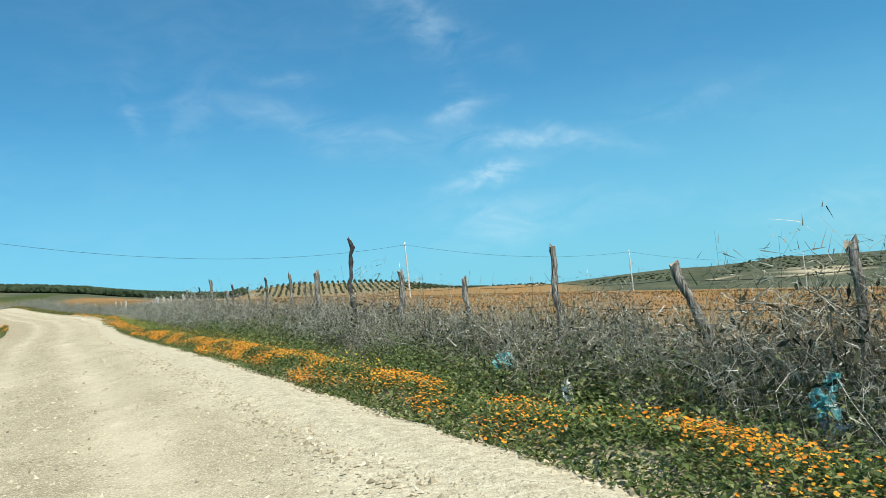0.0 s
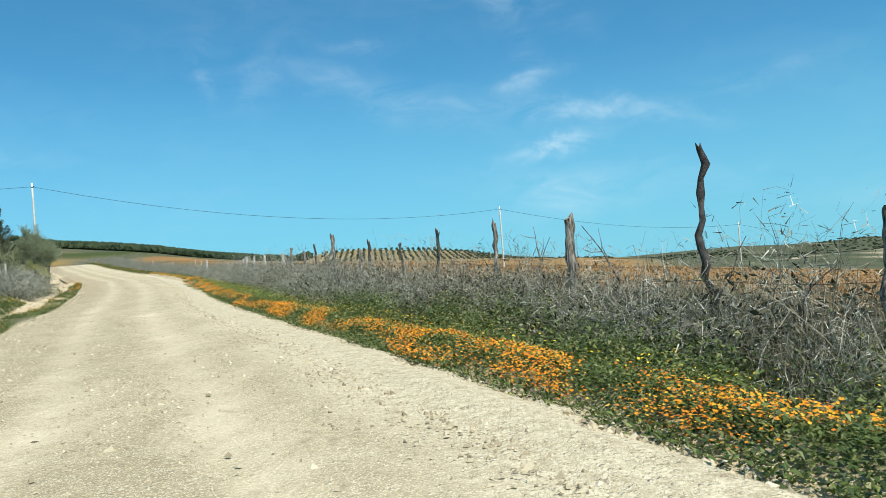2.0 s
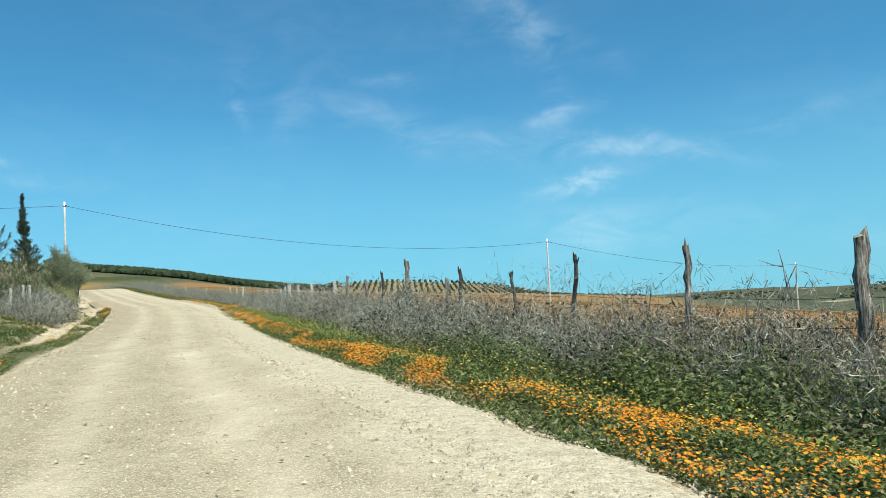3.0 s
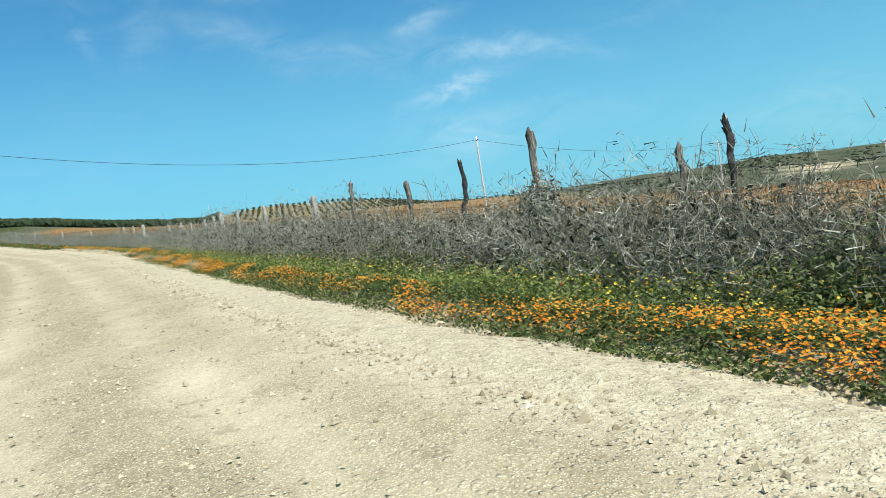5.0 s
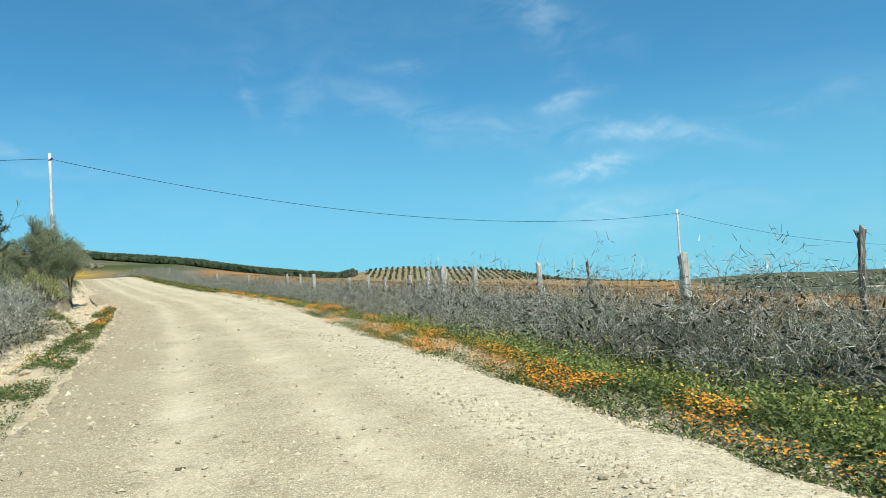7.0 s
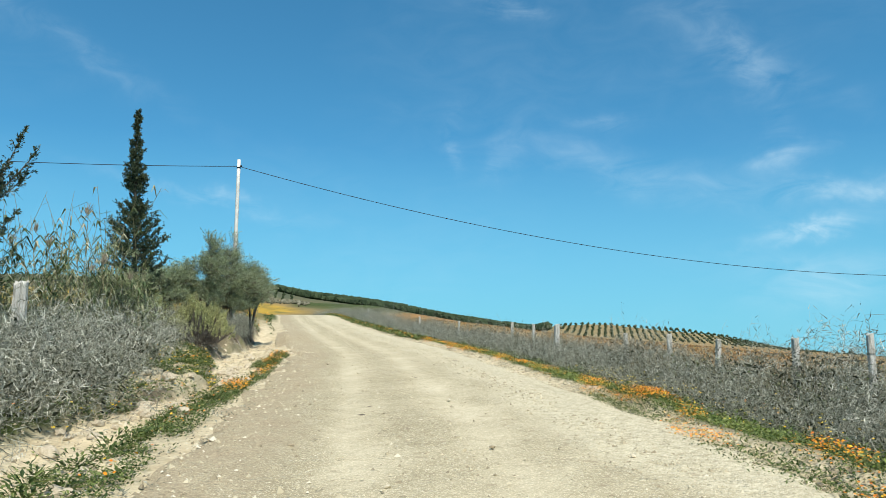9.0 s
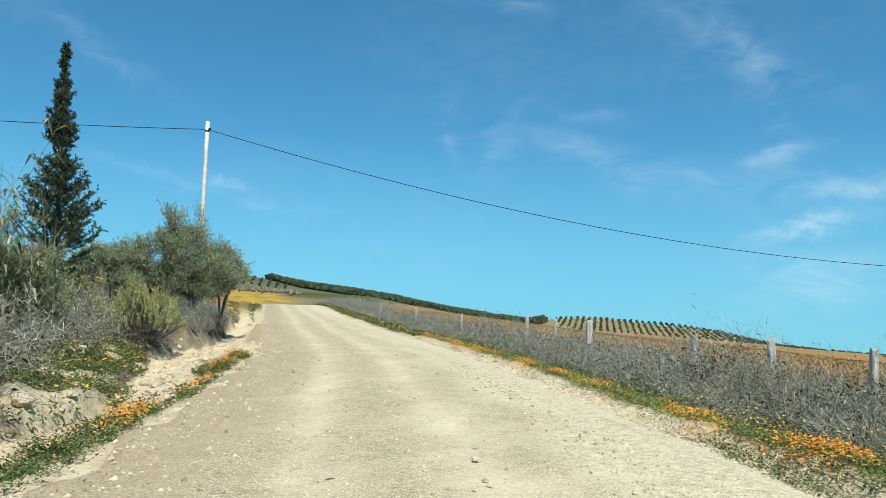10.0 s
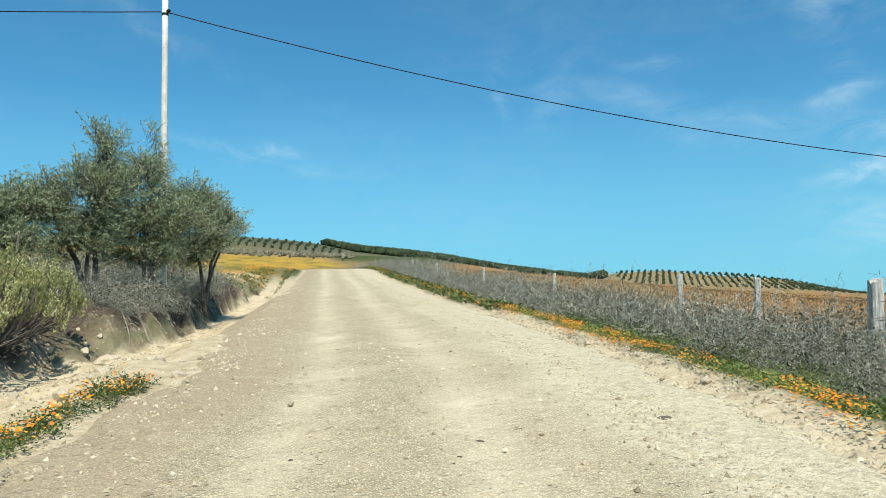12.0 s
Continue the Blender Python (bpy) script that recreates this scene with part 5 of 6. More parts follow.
def leaves_at(g, rng, s, l, per, length, width, rise, spread=0.03, base=0.0):
    x, y = xy(s, l)
    p = np.repeat(np.stack((x, y, height(s, l) + base), 1), per, 0)
    n = len(p)
    a = rng.uniform(0, 6.28, n)
    tall = np.repeat(rng.uniform(0.3, 1.0, len(s)), per)
    up = rng.uniform(0, 1, n) * tall * rise
    p = p + np.stack((np.cos(a) * spread, np.sin(a) * spread, up), 1) + rng.normal(0, spread, (n, 3)) * np.array((1, 1, 0.2))
    w = unit(np.stack((np.cos(a), np.sin(a), rng.uniform(0.15, 1.3, n)), 1))
    side = unit(np.cross(w, np.array((0, 0, 1.0))) + rng.normal(0, 0.3, (n, 3)))
    ln, wd = (length * rng.uniform(0.5, 1.3, n))[:, None], (width * rng.uniform(0.6, 1.3, n))[:, None]
    v = np.stack((p - side * wd * 0.25, p + w * ln * 0.45 + side * wd * 1.15, p + w * ln - np.array((0, 0, 0.15)) * ln), 1)
    return g.add(v, np.arange(n * 3).reshape(-1, 3))


def flowers_at(g, rng, s, l, low, high, radius, petals=5):
    x, y = xy(s, l)
    n = len(s)
    c = np.stack((x, y, height(s, l) + rng.uniform(low, high, n)), 1)
    nrm = unit(np.array((0, 0, 1.0)) + 0.35 * np.array(sun_dir) + rng.normal(0, 0.35, (n, 3)))
    a = unit(np.cross(nrm, rng.normal(0, 1, (n, 3))))
    b = np.cross(nrm, a)
    rad = (radius * rng.uniform(0.7, 1.25, n))[:, None]
    th = np.arange(petals) * 2 * math.pi / petals
    ring = []
    for t in th:
        w = a * math.cos(t) + b * math.sin(t)
        sd = np.cross(nrm, w)
        ring.append(np.stack((c, c + w * rad * 0.7 + sd * rad * 0.55 + nrm * rad * 0.12, c + w * rad + nrm * rad * 0.1, c + w * rad * 0.7 - sd * rad * 0.55 + nrm * rad * 0.12), 1))
    v = np.stack(ring, 1).reshape(n, -1, 3)
    # one island for each flower head: the petals share their inner point
    v = np.concatenate((c[:, None], v.reshape(n, petals, 4, 3)[:, :, 1:].reshape(n, petals * 3, 3)), 1)
    k = np.arange(petals) * 3 + 1
    f = np.stack((np.zeros(petals, int), k, k + 1, k + 2), 1)
    g.add(v, (np.arange(n)[:, None, None] * (petals * 3 + 1) + f[None]).reshape(-1, 4))
    return g


def build_verge():
    rng = np.random.default_rng(11)
    g = Geo()
    for n, s0, s1, u0, u1, ln, wd, rise, per, even in (
            (30000, -4, 42, -0.05, 1.1, 0.055, 0.02, 0.13, 5, 0.9), (5200, 41, 58, -0.1, 1.1, 0.045, 0.015, 0.13, 6, 0.5), (2600, 43.5, 53, -0.42, 0.2, 0.045, 0.015, 0.11, 6, 0.25), (5000, 55, 80, 0.34, 1.2, 0.045, 0.015, 0.12, 5, 0.1),
            (17000, -4, 52, 0.7, 2.3, 0.046, 0.018, 0.26, 7, 0.6), (11000, 0, 50, 1.1, 2.7, 0.06, 0.026, 0.48, 9, 0.25), (9500, 5, 27, 1.1, 2.6, 0.06, 0.025, 0.66, 8, 0.35), (2600, 0, 60, 2.1, 3.3, 0.055, 0.022, 0.75, 8, 0.1),
            (6500, 40, 80, 1.0, 2.2, 0.06, 0.02, 0.26, 6, 0.3), (3500, 80, 135, 0.2, 1.6, 0.16, 0.06, 0.2, 5, 0.35)):
        s, l = thin(rng, n, s0, s1, u0, u1, 1, 1.0, 1.3, 1.0, even)
        leaves_at(g, rng, s, l, per, ln, wd, rise)
    pale = Geo()
    for n, s0, s1, u0, u1, rise, even in ((9000, -4, 52, 0.5, 2.1, 0.28, -0.1), (5000, 28, 50, 0.6, 1.9, 0.34, 0.25), (5000, 46, 80, 0.4, 1.6, 0.16, 0.0)):
        s, l = thin(rng, n, s0, s1, u0, u1, 1, 1.5, 1.7, 7.0, even)
        leaves_at(pale, rng, s, l, 7, 0.055, 0.02, rise)
    tagged(part("pale_weeds", pale, M_WEED_PALE), "yellow-green leafy weeds between the flowers and hedge", "weeds", kind="stuff")
    ob = part("verge_weeds", g, M_WEED)
    tagged(ob, "dense low green weeds on the road verge", "weeds", kind="stuff")
    g = Geo()
    for n, s0, s1, u0, u1, hi, rad in ((42000, -4, 27, 0.06, 1.3, 0.20, 0.0125), (9000, 22, 42, 0.08, 0.6, 0.17, 0.0125), (9000, 40, 58, 0.0, 0.7, 0.17, 0.0115), (2800, 43.5, 53.5, -0.25, 0.35, 0.15, 0.0125), (12500, 56, 84, 0.25, 0.95, 0.16, 0.0125), (3600, 84, 135, 0.3, 1.1, 0.22, 0.026), (2200, 4, 56, 0.9, 2.2, 0.32, 0.014)):
        s, l = thin(rng, n, s0, s1, u0, u1, 1, 1.1, 0.7, 2.0, -0.3, 1.6)
        l = l + 0.16 * wave(s, 0, 1.1, 3.0)
        flowers_at(g, rng, s, l, 0.07, hi, rad, 4)
    ob = part("orange_flowers", g, M_ORANGE)
    tagged(ob, "bright orange marigold flowers along the road edge", "flowers", kind="stuff")
    g = Geo()
    s, l = thin(rng, 6000, 8, 62, 0.5, 2.3, 1, 0.9, 1.6, 5.0, -0.1)
    flowers_at(g, rng, s, l, 0.12, 0.36, 0.012, 5)
    s, l = thin(rng, 3000, 45, 69, 1.2, 4.4, -1, 1.2, 1.0, 4.0, -0.25)
    flowers_at(g, rng, s, l, 0.06, 0.16, 0.022, 6)
    ob = part("yellow_flowers", g, M_YELLOW)
    tagged(ob, "small yellow flowers among the green weeds", "flowers", kind="stuff")
    # left: gully and slope above it
    g = Geo()
    for n, s0, s1, u0, u1, ln, wd, rise, per, sd in ((10000, 20, 70, 0.2, 1.0, 0.045, 0.018, 0.13, 8, 3.0), (34000, 34, 69, 1.3, 5.0, 0.065, 0.025, 0.17, 6, 4.0), (9000, 60, 69.5, 1.9, 4.4, 0.055, 0.02, 0.15, 6, 6.0), (5000, 50, 92, 3.2, 7.0, 0.11, 0.034, 0.22, 6, 7.0), (2200, 78, 125, 0.8, 3.5, 0.15, 0.05, 0.2, 5, 8.0)):
        s, l = thin(rng, n, s0, s1, u0, u1, -1, 1.5 if u0 < 1 else 1.6, 1.0, sd, 0.12 if u0 < 1 else 0.0)
        leaves_at(g, rng, s, l, per, ln, wd, rise)
    ob = part("gully_weeds", g, M_WEED)
    tagged(ob, "patchy green weeds round the eroded gully", "weeds", kind="stuff")
    g = Geo()
    for n, s0, s1, u0, u1, rad, sd in ((160, 50, 58, 0.15, 0.8, 0.014, 3.0), (1200, 20, 50, 0.25, 1.15, 0.014, 3.0), (1900, 58, 70, 0.2, 0.7, 0.014, 3.0), (1900, 44, 69, 1.3, 4.4, 0.016, 4.0), (700, 61, 69, 1.9, 3.8, 0.015, 6.0), (2200, 88, 135, 1.0, 5.0, 0.045, 8.0)):
        s, l = thin(rng, n, s0, s1, u0, u1, -1, 1.5, 1.0, sd, -0.4)
        flowers_at(g, rng, s, l, 0.07, 0.2, rad)
    ob = part("gully_flowers", g, M_ORANGE)
    tagged(ob, "orange marigolds growing beside the gully", "flowers", kind="stuff")


def build_tufts():
    rng = np.random.default_rng(29)
    meshes = []
    for k in range(5):
        n = 210
        a, f = rng.uniform(0, 6.28, n), rng.uniform(0, 1, n)
        rad, up = 0.16 * rng.uniform(0, 1, n) ** 0.7, 0.20 * f
        p = np.stack((np.cos(a) * rad, np.sin(a) * rad, up * rng.uniform(0.3, 1, n)), 1)
        w = unit(np.stack((np.cos(a) * 0.9, np.sin(a) * 0.9, rng.uniform(0.2, 1.1, n)), 1) + rng.normal(0, 0.25, (n, 3)))
        meshes.append(Geo().blades(p, w, unit(np.cross(w, np.array((0, 0, 1.0))) + rng.normal(0, 0.2, (n, 3))), rng.uniform(0.03, 0.08, n), rng.uniform(0.014, 0.03, n), 0.2).mesh("leaves"))
        meshes[-1].materials.append(M_WEED)
    spots = [(s, -2.55 - 0.5 * ((k * 37) % 10) / 10 - 0.02 * (s - 50)) for k, s in enumerate(np.arange(48.5, 58.5, 0.42))]
    spots += [(rng.uniform(56, 69), rng.uniform(-6.0, -4.4)) for k in range(26)] + [(rng.uniform(58, 69), float(-2.75 - 0.04 * (k % 9))) for k in range(16)]
    for s, l in spots:
        ob = new("weed_tuft")
        size = rng.uniform(0.6, 1.35)
        ob.matrix_world = Matrix.LocRotScale(on_ground(s, l) + Vector((0, 0, -0.01)), Euler((0, 0, rng.uniform(0, 6.28))), (size, size, size * rng.uniform(0.8, 1.2)))
        part("foliage", meshes[rng.integers(5)], M_WEED, ob)
        tagged(ob, "low leafy green weed beside the gully", "weed", "weeds beside the gully")


def build_branches():
    rng = np.random.default_rng(23)
    for k in range(28):
        s = rng.uniform(7, 42)
        l = float(road_mid(s) + road_half(s)) + rng.uniform(2.4, 3.3)
        ob = new("dead_branch")
        ob.matrix_world = Matrix.Translation(on_ground(s, l))
        a = rng.uniform(0, 6.28)
        main = limb(rng, (0, 0, -0.05), (0.35 * math.cos(a), 0.35 * math.sin(a), 1), rng.uniform(1.1, 1.65), 9, 0.17, -0.06)
        part("stem", Geo().tubes(main[None], np.linspace(0.016, 0.005, 9) * rng.uniform(0.6, 1.15), 5), M_WOOD, ob, smooth=True)
        for j in range(rng.integers(2, 5)):
            at = main[rng.integers(3, 8)]
            side = limb(rng, at, unit(rng.normal(0, 1, 3) + np.array((0, 0, 0.6))), rng.uniform(0.2, 0.5), 5, 0.25)
            part("side_branch", Geo().tubes(side[None], np.linspace(0.007, 0.002, 5), 4), M_WOOD, ob)
        tagged(ob, "bare dead branch arching up out of the hedge", "branch", "dead branches in the hedge")


def build_field():
    rng = np.random.default_rng(12)
    g = Geo()
    n = 42000
    s, u = rng.uniform(-6, 150, n), 4.0 + 70 * rng.uniform(0, 1, n) ** 1.7
    l = road_mid(s) + road_half(s) + u
    x, y = xy(s, l)
    p = np.stack((x, y, height(s, l) - 0.02), 1)
    w = unit(rng.normal(0, 0.45, (n, 3)) + np.array((0, 0, 1.0)))
    sc = 1 + u / 35
    g.blades(p, w, unit(np.cross(w, rng.normal(0, 1, (n, 3)))), rng.uniform(0.06, 0.17, n) * sc ** 0.3, rng.uniform(0.03, 0.08, n) * sc)
    ob = part("field_flowers", g, M_FIELD)
    tagged(ob, "rust-orange flowers and dry grass covering the field", "flowers", kind="stuff")
    g = Geo()
    n = 26000
    s = rng.uniform(-3, 62, n)
    u = rng.normal(3.3, 0.75, n).clip(2.0, 5.5)
    l = road_mid(s) + road_half(s) + u
    x, y = xy(s, l)
    w = unit(rng.normal(0, 0.28, (n, 3)) + np.array((0, 0, 1.0)))
    tall = rng.uniform(0.3, 1.0, n) * (0.65 + 0.35 * wave(s, u, 1.4, 4.0)) * np.interp(u, (2.0, 3.0, 4.0, 5.5), (0.8, 1.2, 1.0, 0.5)) * np.interp(s, (8, 16, 44, 56), (1.0, 1.2, 1.2, 1.0))
    g.blades(np.stack((x, y, height(s, l) - 0.02), 1), w, unit(np.cross(w, rng.normal(0, 1, (n, 3)))), tall, rng.uniform(0.005, 0.011, n), 0.06)
    tagged(part("dry_grass", g, M_GRASS), "tall dry beige grass growing through the hedge", "grass", kind="stuff")
    g = Geo()
    n = 300
    s = rng.uniform(9, 46, n)
    l = road_mid(s) + road_half(s) + rng.uniform(2.2, 4.0, n)
    x, y = xy(s, l)
    b = np.stack((x, y, height(s, l)), 1)
    paths, p, w = [b], b, unit(rng.normal(0, 0.22, (n, 3)) + np.array((0, 0, 1.0)))
    ln = rng.uniform(0.6, 1.25, n)[:, None]
    for k in range(5):
        w = unit(w + rng.normal(0, 0.13, (n, 3)))
        p = p + w * ln / 5
        paths.append(p)
    paths = np.stack(paths, 1)
    g.tubes(paths, np.linspace(0.005, 0.0025, 6), 3)
    m = n * 4
    i, j = rng.integers(0, n, m), rng.integers(2, 6, m)
    w0 = unit(rng.normal(0, 0.6, (m, 3)) + np.array((0, 0, 0.8)))
    g.tubes(np.stack((paths[i, j], paths[i, j] + w0 * rng.uniform(0.05, 0.22, (m, 1))), 1), np.array((0.0026, 0.0014)), 3)
    ob = part("dry_stalks", g, M_TWIG_WARM)
    tagged(ob, "thin dry stalks standing up through the hedge", "stalks", kind="stuff")


M_GRASS = piecewise("dry_grass_blades", ((0.0, (0.12, 0.105, 0.06)), (0.5, (0.27, 0.225, 0.13)), (0.8, (0.40, 0.34, 0.21)), (1.0, (0.20, 0.22, 0.10))), 0.85, 0.15, 0.2, 0)
M_FIELD = piecewise("field_flower_heads", ((0.0, (0.16, 0.125, 0.055)), (0.35, (0.30, 0.18, 0.075)), (0.7, (0.45, 0.215, 0.065)), (1.0, (0.42, 0.33, 0.17))), 0.8, 0.1, 0.15, 0)
build_verge()
build_tufts()
build_branches()
build_field()


# ---------------------------------------------------------------- stones, litter, tangles
def build_stones():
    rng = np.random.default_rng(13)
    chip = np.array(((1, 0, -0.25), (0, 1, -0.25), (-1, 0, -0.25), (0, -1, -0.25), (0.1, 0.1, 0.6)), float)
    faces = np.array(((0, 1, 4), (1, 2, 4), (2, 3, 4), (3, 0, 4)))
    shapes = [(chip * rng.uniform(0.6, 1.25, (5, 1)) * np.array((1.0, 0.8, 1.0)) + rng.normal(0, 0.14, (5, 3)), faces) for k in range(6)]
    g = Geo()
    n = 84000
    s = -4 + 112 * rng.uniform(0, 1, n) ** 1.25
    h = road_half(s)
    pick = rng.uniform(0, 1, n)
    e = np.where(pick < 0.14, -0.4 + rng.normal(0, 0.3, n), np.where(pick < 0.48, rng.uniform(-1, 1, n) * (h + 0.2), np.where(pick < 0.88, h - 0.5 + rng.normal(0, 0.5, n), -h + 0.25 + rng.normal(0, 0.4, n))))
    worn = np.exp(-((e + 1.15) / 0.3) ** 2) + np.exp(-((e - 0.32) / 0.3) ** 2)
    ok = (rng.uniform(0, 1, n) > 0.75 * worn) & (e < np.where(s < 42, h - 0.02, h + 0.5))
    s, h, e = s[ok], h[ok], e[ok]
    n = len(s)
    l = road_mid(s) + e
    size = np.clip(np.exp(rng.normal(-4.4, 0.45, n)), 0.006, 0.05) * np.where(h - np.abs(e) < 1.1, 1.3, 0.9)
    x, y = xy(s, l)
    z = np.where(np.abs(e) < h, road_z(s) + 0.04 + 0.03 * (1 - (e / (h + 0.45)) ** 2), height(s, l))
    edge = rng.uniform(0, 1, n) < 0.15
    s[edge] = rng.uniform(-4, 80, edge.sum())
    l[edge] = road_mid(s[edge]) + road_half(s[edge]) + np.where(s[edge] > 42, rng.uniform(-0.35, 0.35, edge.sum()), rng.uniform(-0.55, 0.08, edge.sum()))
    size[edge] = rng.uniform(0.012, 0.045, edge.sum())
    x, y = xy(s, l)
    z[edge] = np.maximum(height(s[edge], l[edge]), road_z(s[edge]) + np.where(l[edge] < road_mid(s[edge]) + road_half(s[edge]) - 0.1, 0.04, -0.01))
    rot = rng.uniform(0, 6.28, n)
    for k in range(6):
        i = np.where(np.arange(n) % 6 == k)[0]
        co, fa = shapes[k]
        c, sn = np.cos(rot[i])[:, None], np.sin(rot[i])[:, None]
        v = np.stack((co[:, 0] * c - co[:, 1] * sn, co[:, 0] * sn + co[:, 1] * c, np.broadcast_to(co[:, 2], (len(i), len(co)))), -1) * size[i, None, None]
        v = v + np.stack((x[i], y[i], z[i]), 1)[:, None]
        g.add(v, (np.arange(len(i))[:, None, None] * len(co) + fa[None]).reshape(-1, 3))
    # rubble washed into the gully and over the clay slope
    n = 9000
    s = rng.uniform(44, 82, n)
    c, w = gully_mid(s), gully_half(s)
    l = np.where(rng.uniform(0, 1, n) < 0.55, c + rng.normal(0, 0.5, n) * w, c - rng.uniform(-1.1, 2.6, n))
    keep = l < road_mid(s) - road_half(s) - 0.1
    s, l = s[keep], l[keep]
    n = len(s)
    x, y = xy(s, l)
    z, size, rot = height(s, l), np.clip(np.exp(rng.normal(-3.9, 0.5, n)), 0.008, 0.07), rng.uniform(0, 6.28, n)
    for k in range(6):
        i = np.where(np.arange(n) % 6 == k)[0]
        co, fa = shapes[k]
        c, sn = np.cos(rot[i])[:, None], np.sin(rot[i])[:, None]
        v = np.stack((co[:, 0] * c - co[:, 1] * sn, co[:, 0] * sn + co[:, 1] * c, np.broadcast_to(co[:, 2], (len(i), len(co)))), -1) * size[i, None, None]
        g.add(v + np.stack((x[i], y[i], z[i]), 1)[:, None], (np.arange(len(i))[:, None, None] * len(co) + fa[None]).reshape(-1, 3))
    ob = part("loose_gravel", g, M_STONE)
    tagged(ob, "loose pale gravel and stones on the road", "gravel", kind="stuff")
    g = Geo()
    for q in ((1500, 30, 80, -0.4, 0.4, 1), (900, 30, 78, -0.3, 0.6, -1)):
        s, l = thin(rng, *q, 1.3, 0.8, 3.3, -0.35)
        leaves_at(g, rng, s, l, 8, 0.05, 0.014, 0.07, 0.05)
    ob = part("dusty_weeds", g, M_DUSTY)
    tagged(ob, "dust-covered grey-green tufts on the road edge", "weeds", kind="stuff")
    rr = random.Random(3)
    meshes = []
    for k in range(5):
        co, fa = lump(rng, 1.0, 0.62, 2)
        co = co * (1 + rng.normal(0, 0.10, (len(co), 1))) + 0.12 * np.sign(co) * np.array((1, 0.8, 0.3))
        meshes.append(Geo().add(co, fa).mesh("rock"))
        meshes[-1].materials.append(M_ROCK)
    spots = [(20.8, 5.25, 0.11), (65.6, -5.5, 0.16), (74.1, -5.2, 0.22), (57.5, -3.9, 0.1), (61.0, -3.3, 0.10), (63.2, -3.4, 0.12), (64.0, -3.0, 0.12), (61.1, -2.95, 0.17), (60.5, -3.05, 0.14), (61.9, -2.95, 0.15), (59.5, -4.4, 0.12), (67.0, -3.6, 0.14), (69.5, -3.9, 0.12), (71.6, -4.3, 0.15), (55.0, -4.2, 0.09)]
    spots += [(rr.uniform(46, 76), -rr.uniform(2.6, 6.0), rr.uniform(0.03, 0.11)) for k in range(130)]
    spots += [(rr.uniform(52, 74), 2.9 + rr.uniform(-0.2, 0.35), rr.uniform(0.04, 0.09)) for k in range(22)]
    spots += [(s, float(gully_mid(s)) + rr.gauss(0, 0.35), rr.uniform(0.05, 0.14)) for s in (rr.uniform(56, 67) for k in range(70))]
    for s, l, size in spots:
        ob = new("rock", meshes[rr.randrange(5)])
        ob.matrix_world = Matrix.LocRotScale(on_ground(s, l) + Vector((0, 0, size * 0.2)), Euler((rr.uniform(-0.2, 0.2), rr.uniform(-0.2, 0.2), rr.uniform(0, 6.28))), (size, size, size))
        tagged(ob, "pale weathered limestone rock lying on clay", "rock", "rocks by the road")


def build_clods():
    rr = random.Random(8)
    rng = np.random.default_rng(8)
    co, fa = lump(rng, 1.0, 0.45, 2)
    me = Geo().add(co, fa).mesh("earth_clod")
    me.materials.append(M_CLOD)
    spots = [(55.2 + rr.gauss(0, 0.5), -0.15 + rr.gauss(0, 0.35), rr.uniform(0.02, 0.06)) for k in range(14)]
    spots += [(rr.uniform(4, 74), rr.uniform(-1.9, 2.4), rr.uniform(0.012, 0.04)) for k in range(95)]
    spots += [(64.5, 2.75, 0.14), (65.6, 2.9, 0.16), (66.4, 2.7, 0.09), (62.2, 2.9, 0.12), (66.8, 2.2, 0.08), (8.0, 2.2, 0.08)]
    for s, l, size in spots:
        ob = new("earth_clod", me)
        x, y = xy(s, l)
        z = float(road_z(s)) + 0.045 if l < 2.6 else float(height(s, l))
        ob.matrix_world = Matrix.LocRotScale(Vector((float(x), float(y), z)), Euler((0, 0, rr.uniform(0, 6.28))), (size * 1.5, size, size * 0.55))
        tagged(ob, "dark clod of dry earth on the gravel", "clod", "clods on the road")


def crumple(seed, size, mat, s, l, z, name, label):
    rng = np.random.default_rng(seed)
    co, fa = lump(rng, 1.0, 1.0, 3)
    nr = unit(co)
    d = 0.75 + 0.3 * np.sin(5 * nr[:, 0] + 3 * np.sin(4 * nr[:, 1] + seed)) * np.sin(4 * nr[:, 2] + seed) + 0.14 * rng.normal(0, 1, len(co))
    ob = part(name, Geo().add(nr * d[:, None] * np.array(size), fa), mat)
    ob.matrix_world = Matrix.Translation(on_ground(s, l) + Vector((0, 0, z))) @ pose(0, 0, 0, 0, 0, seed * 40)
    return tagged(ob, label, "plastic bag", "litter")


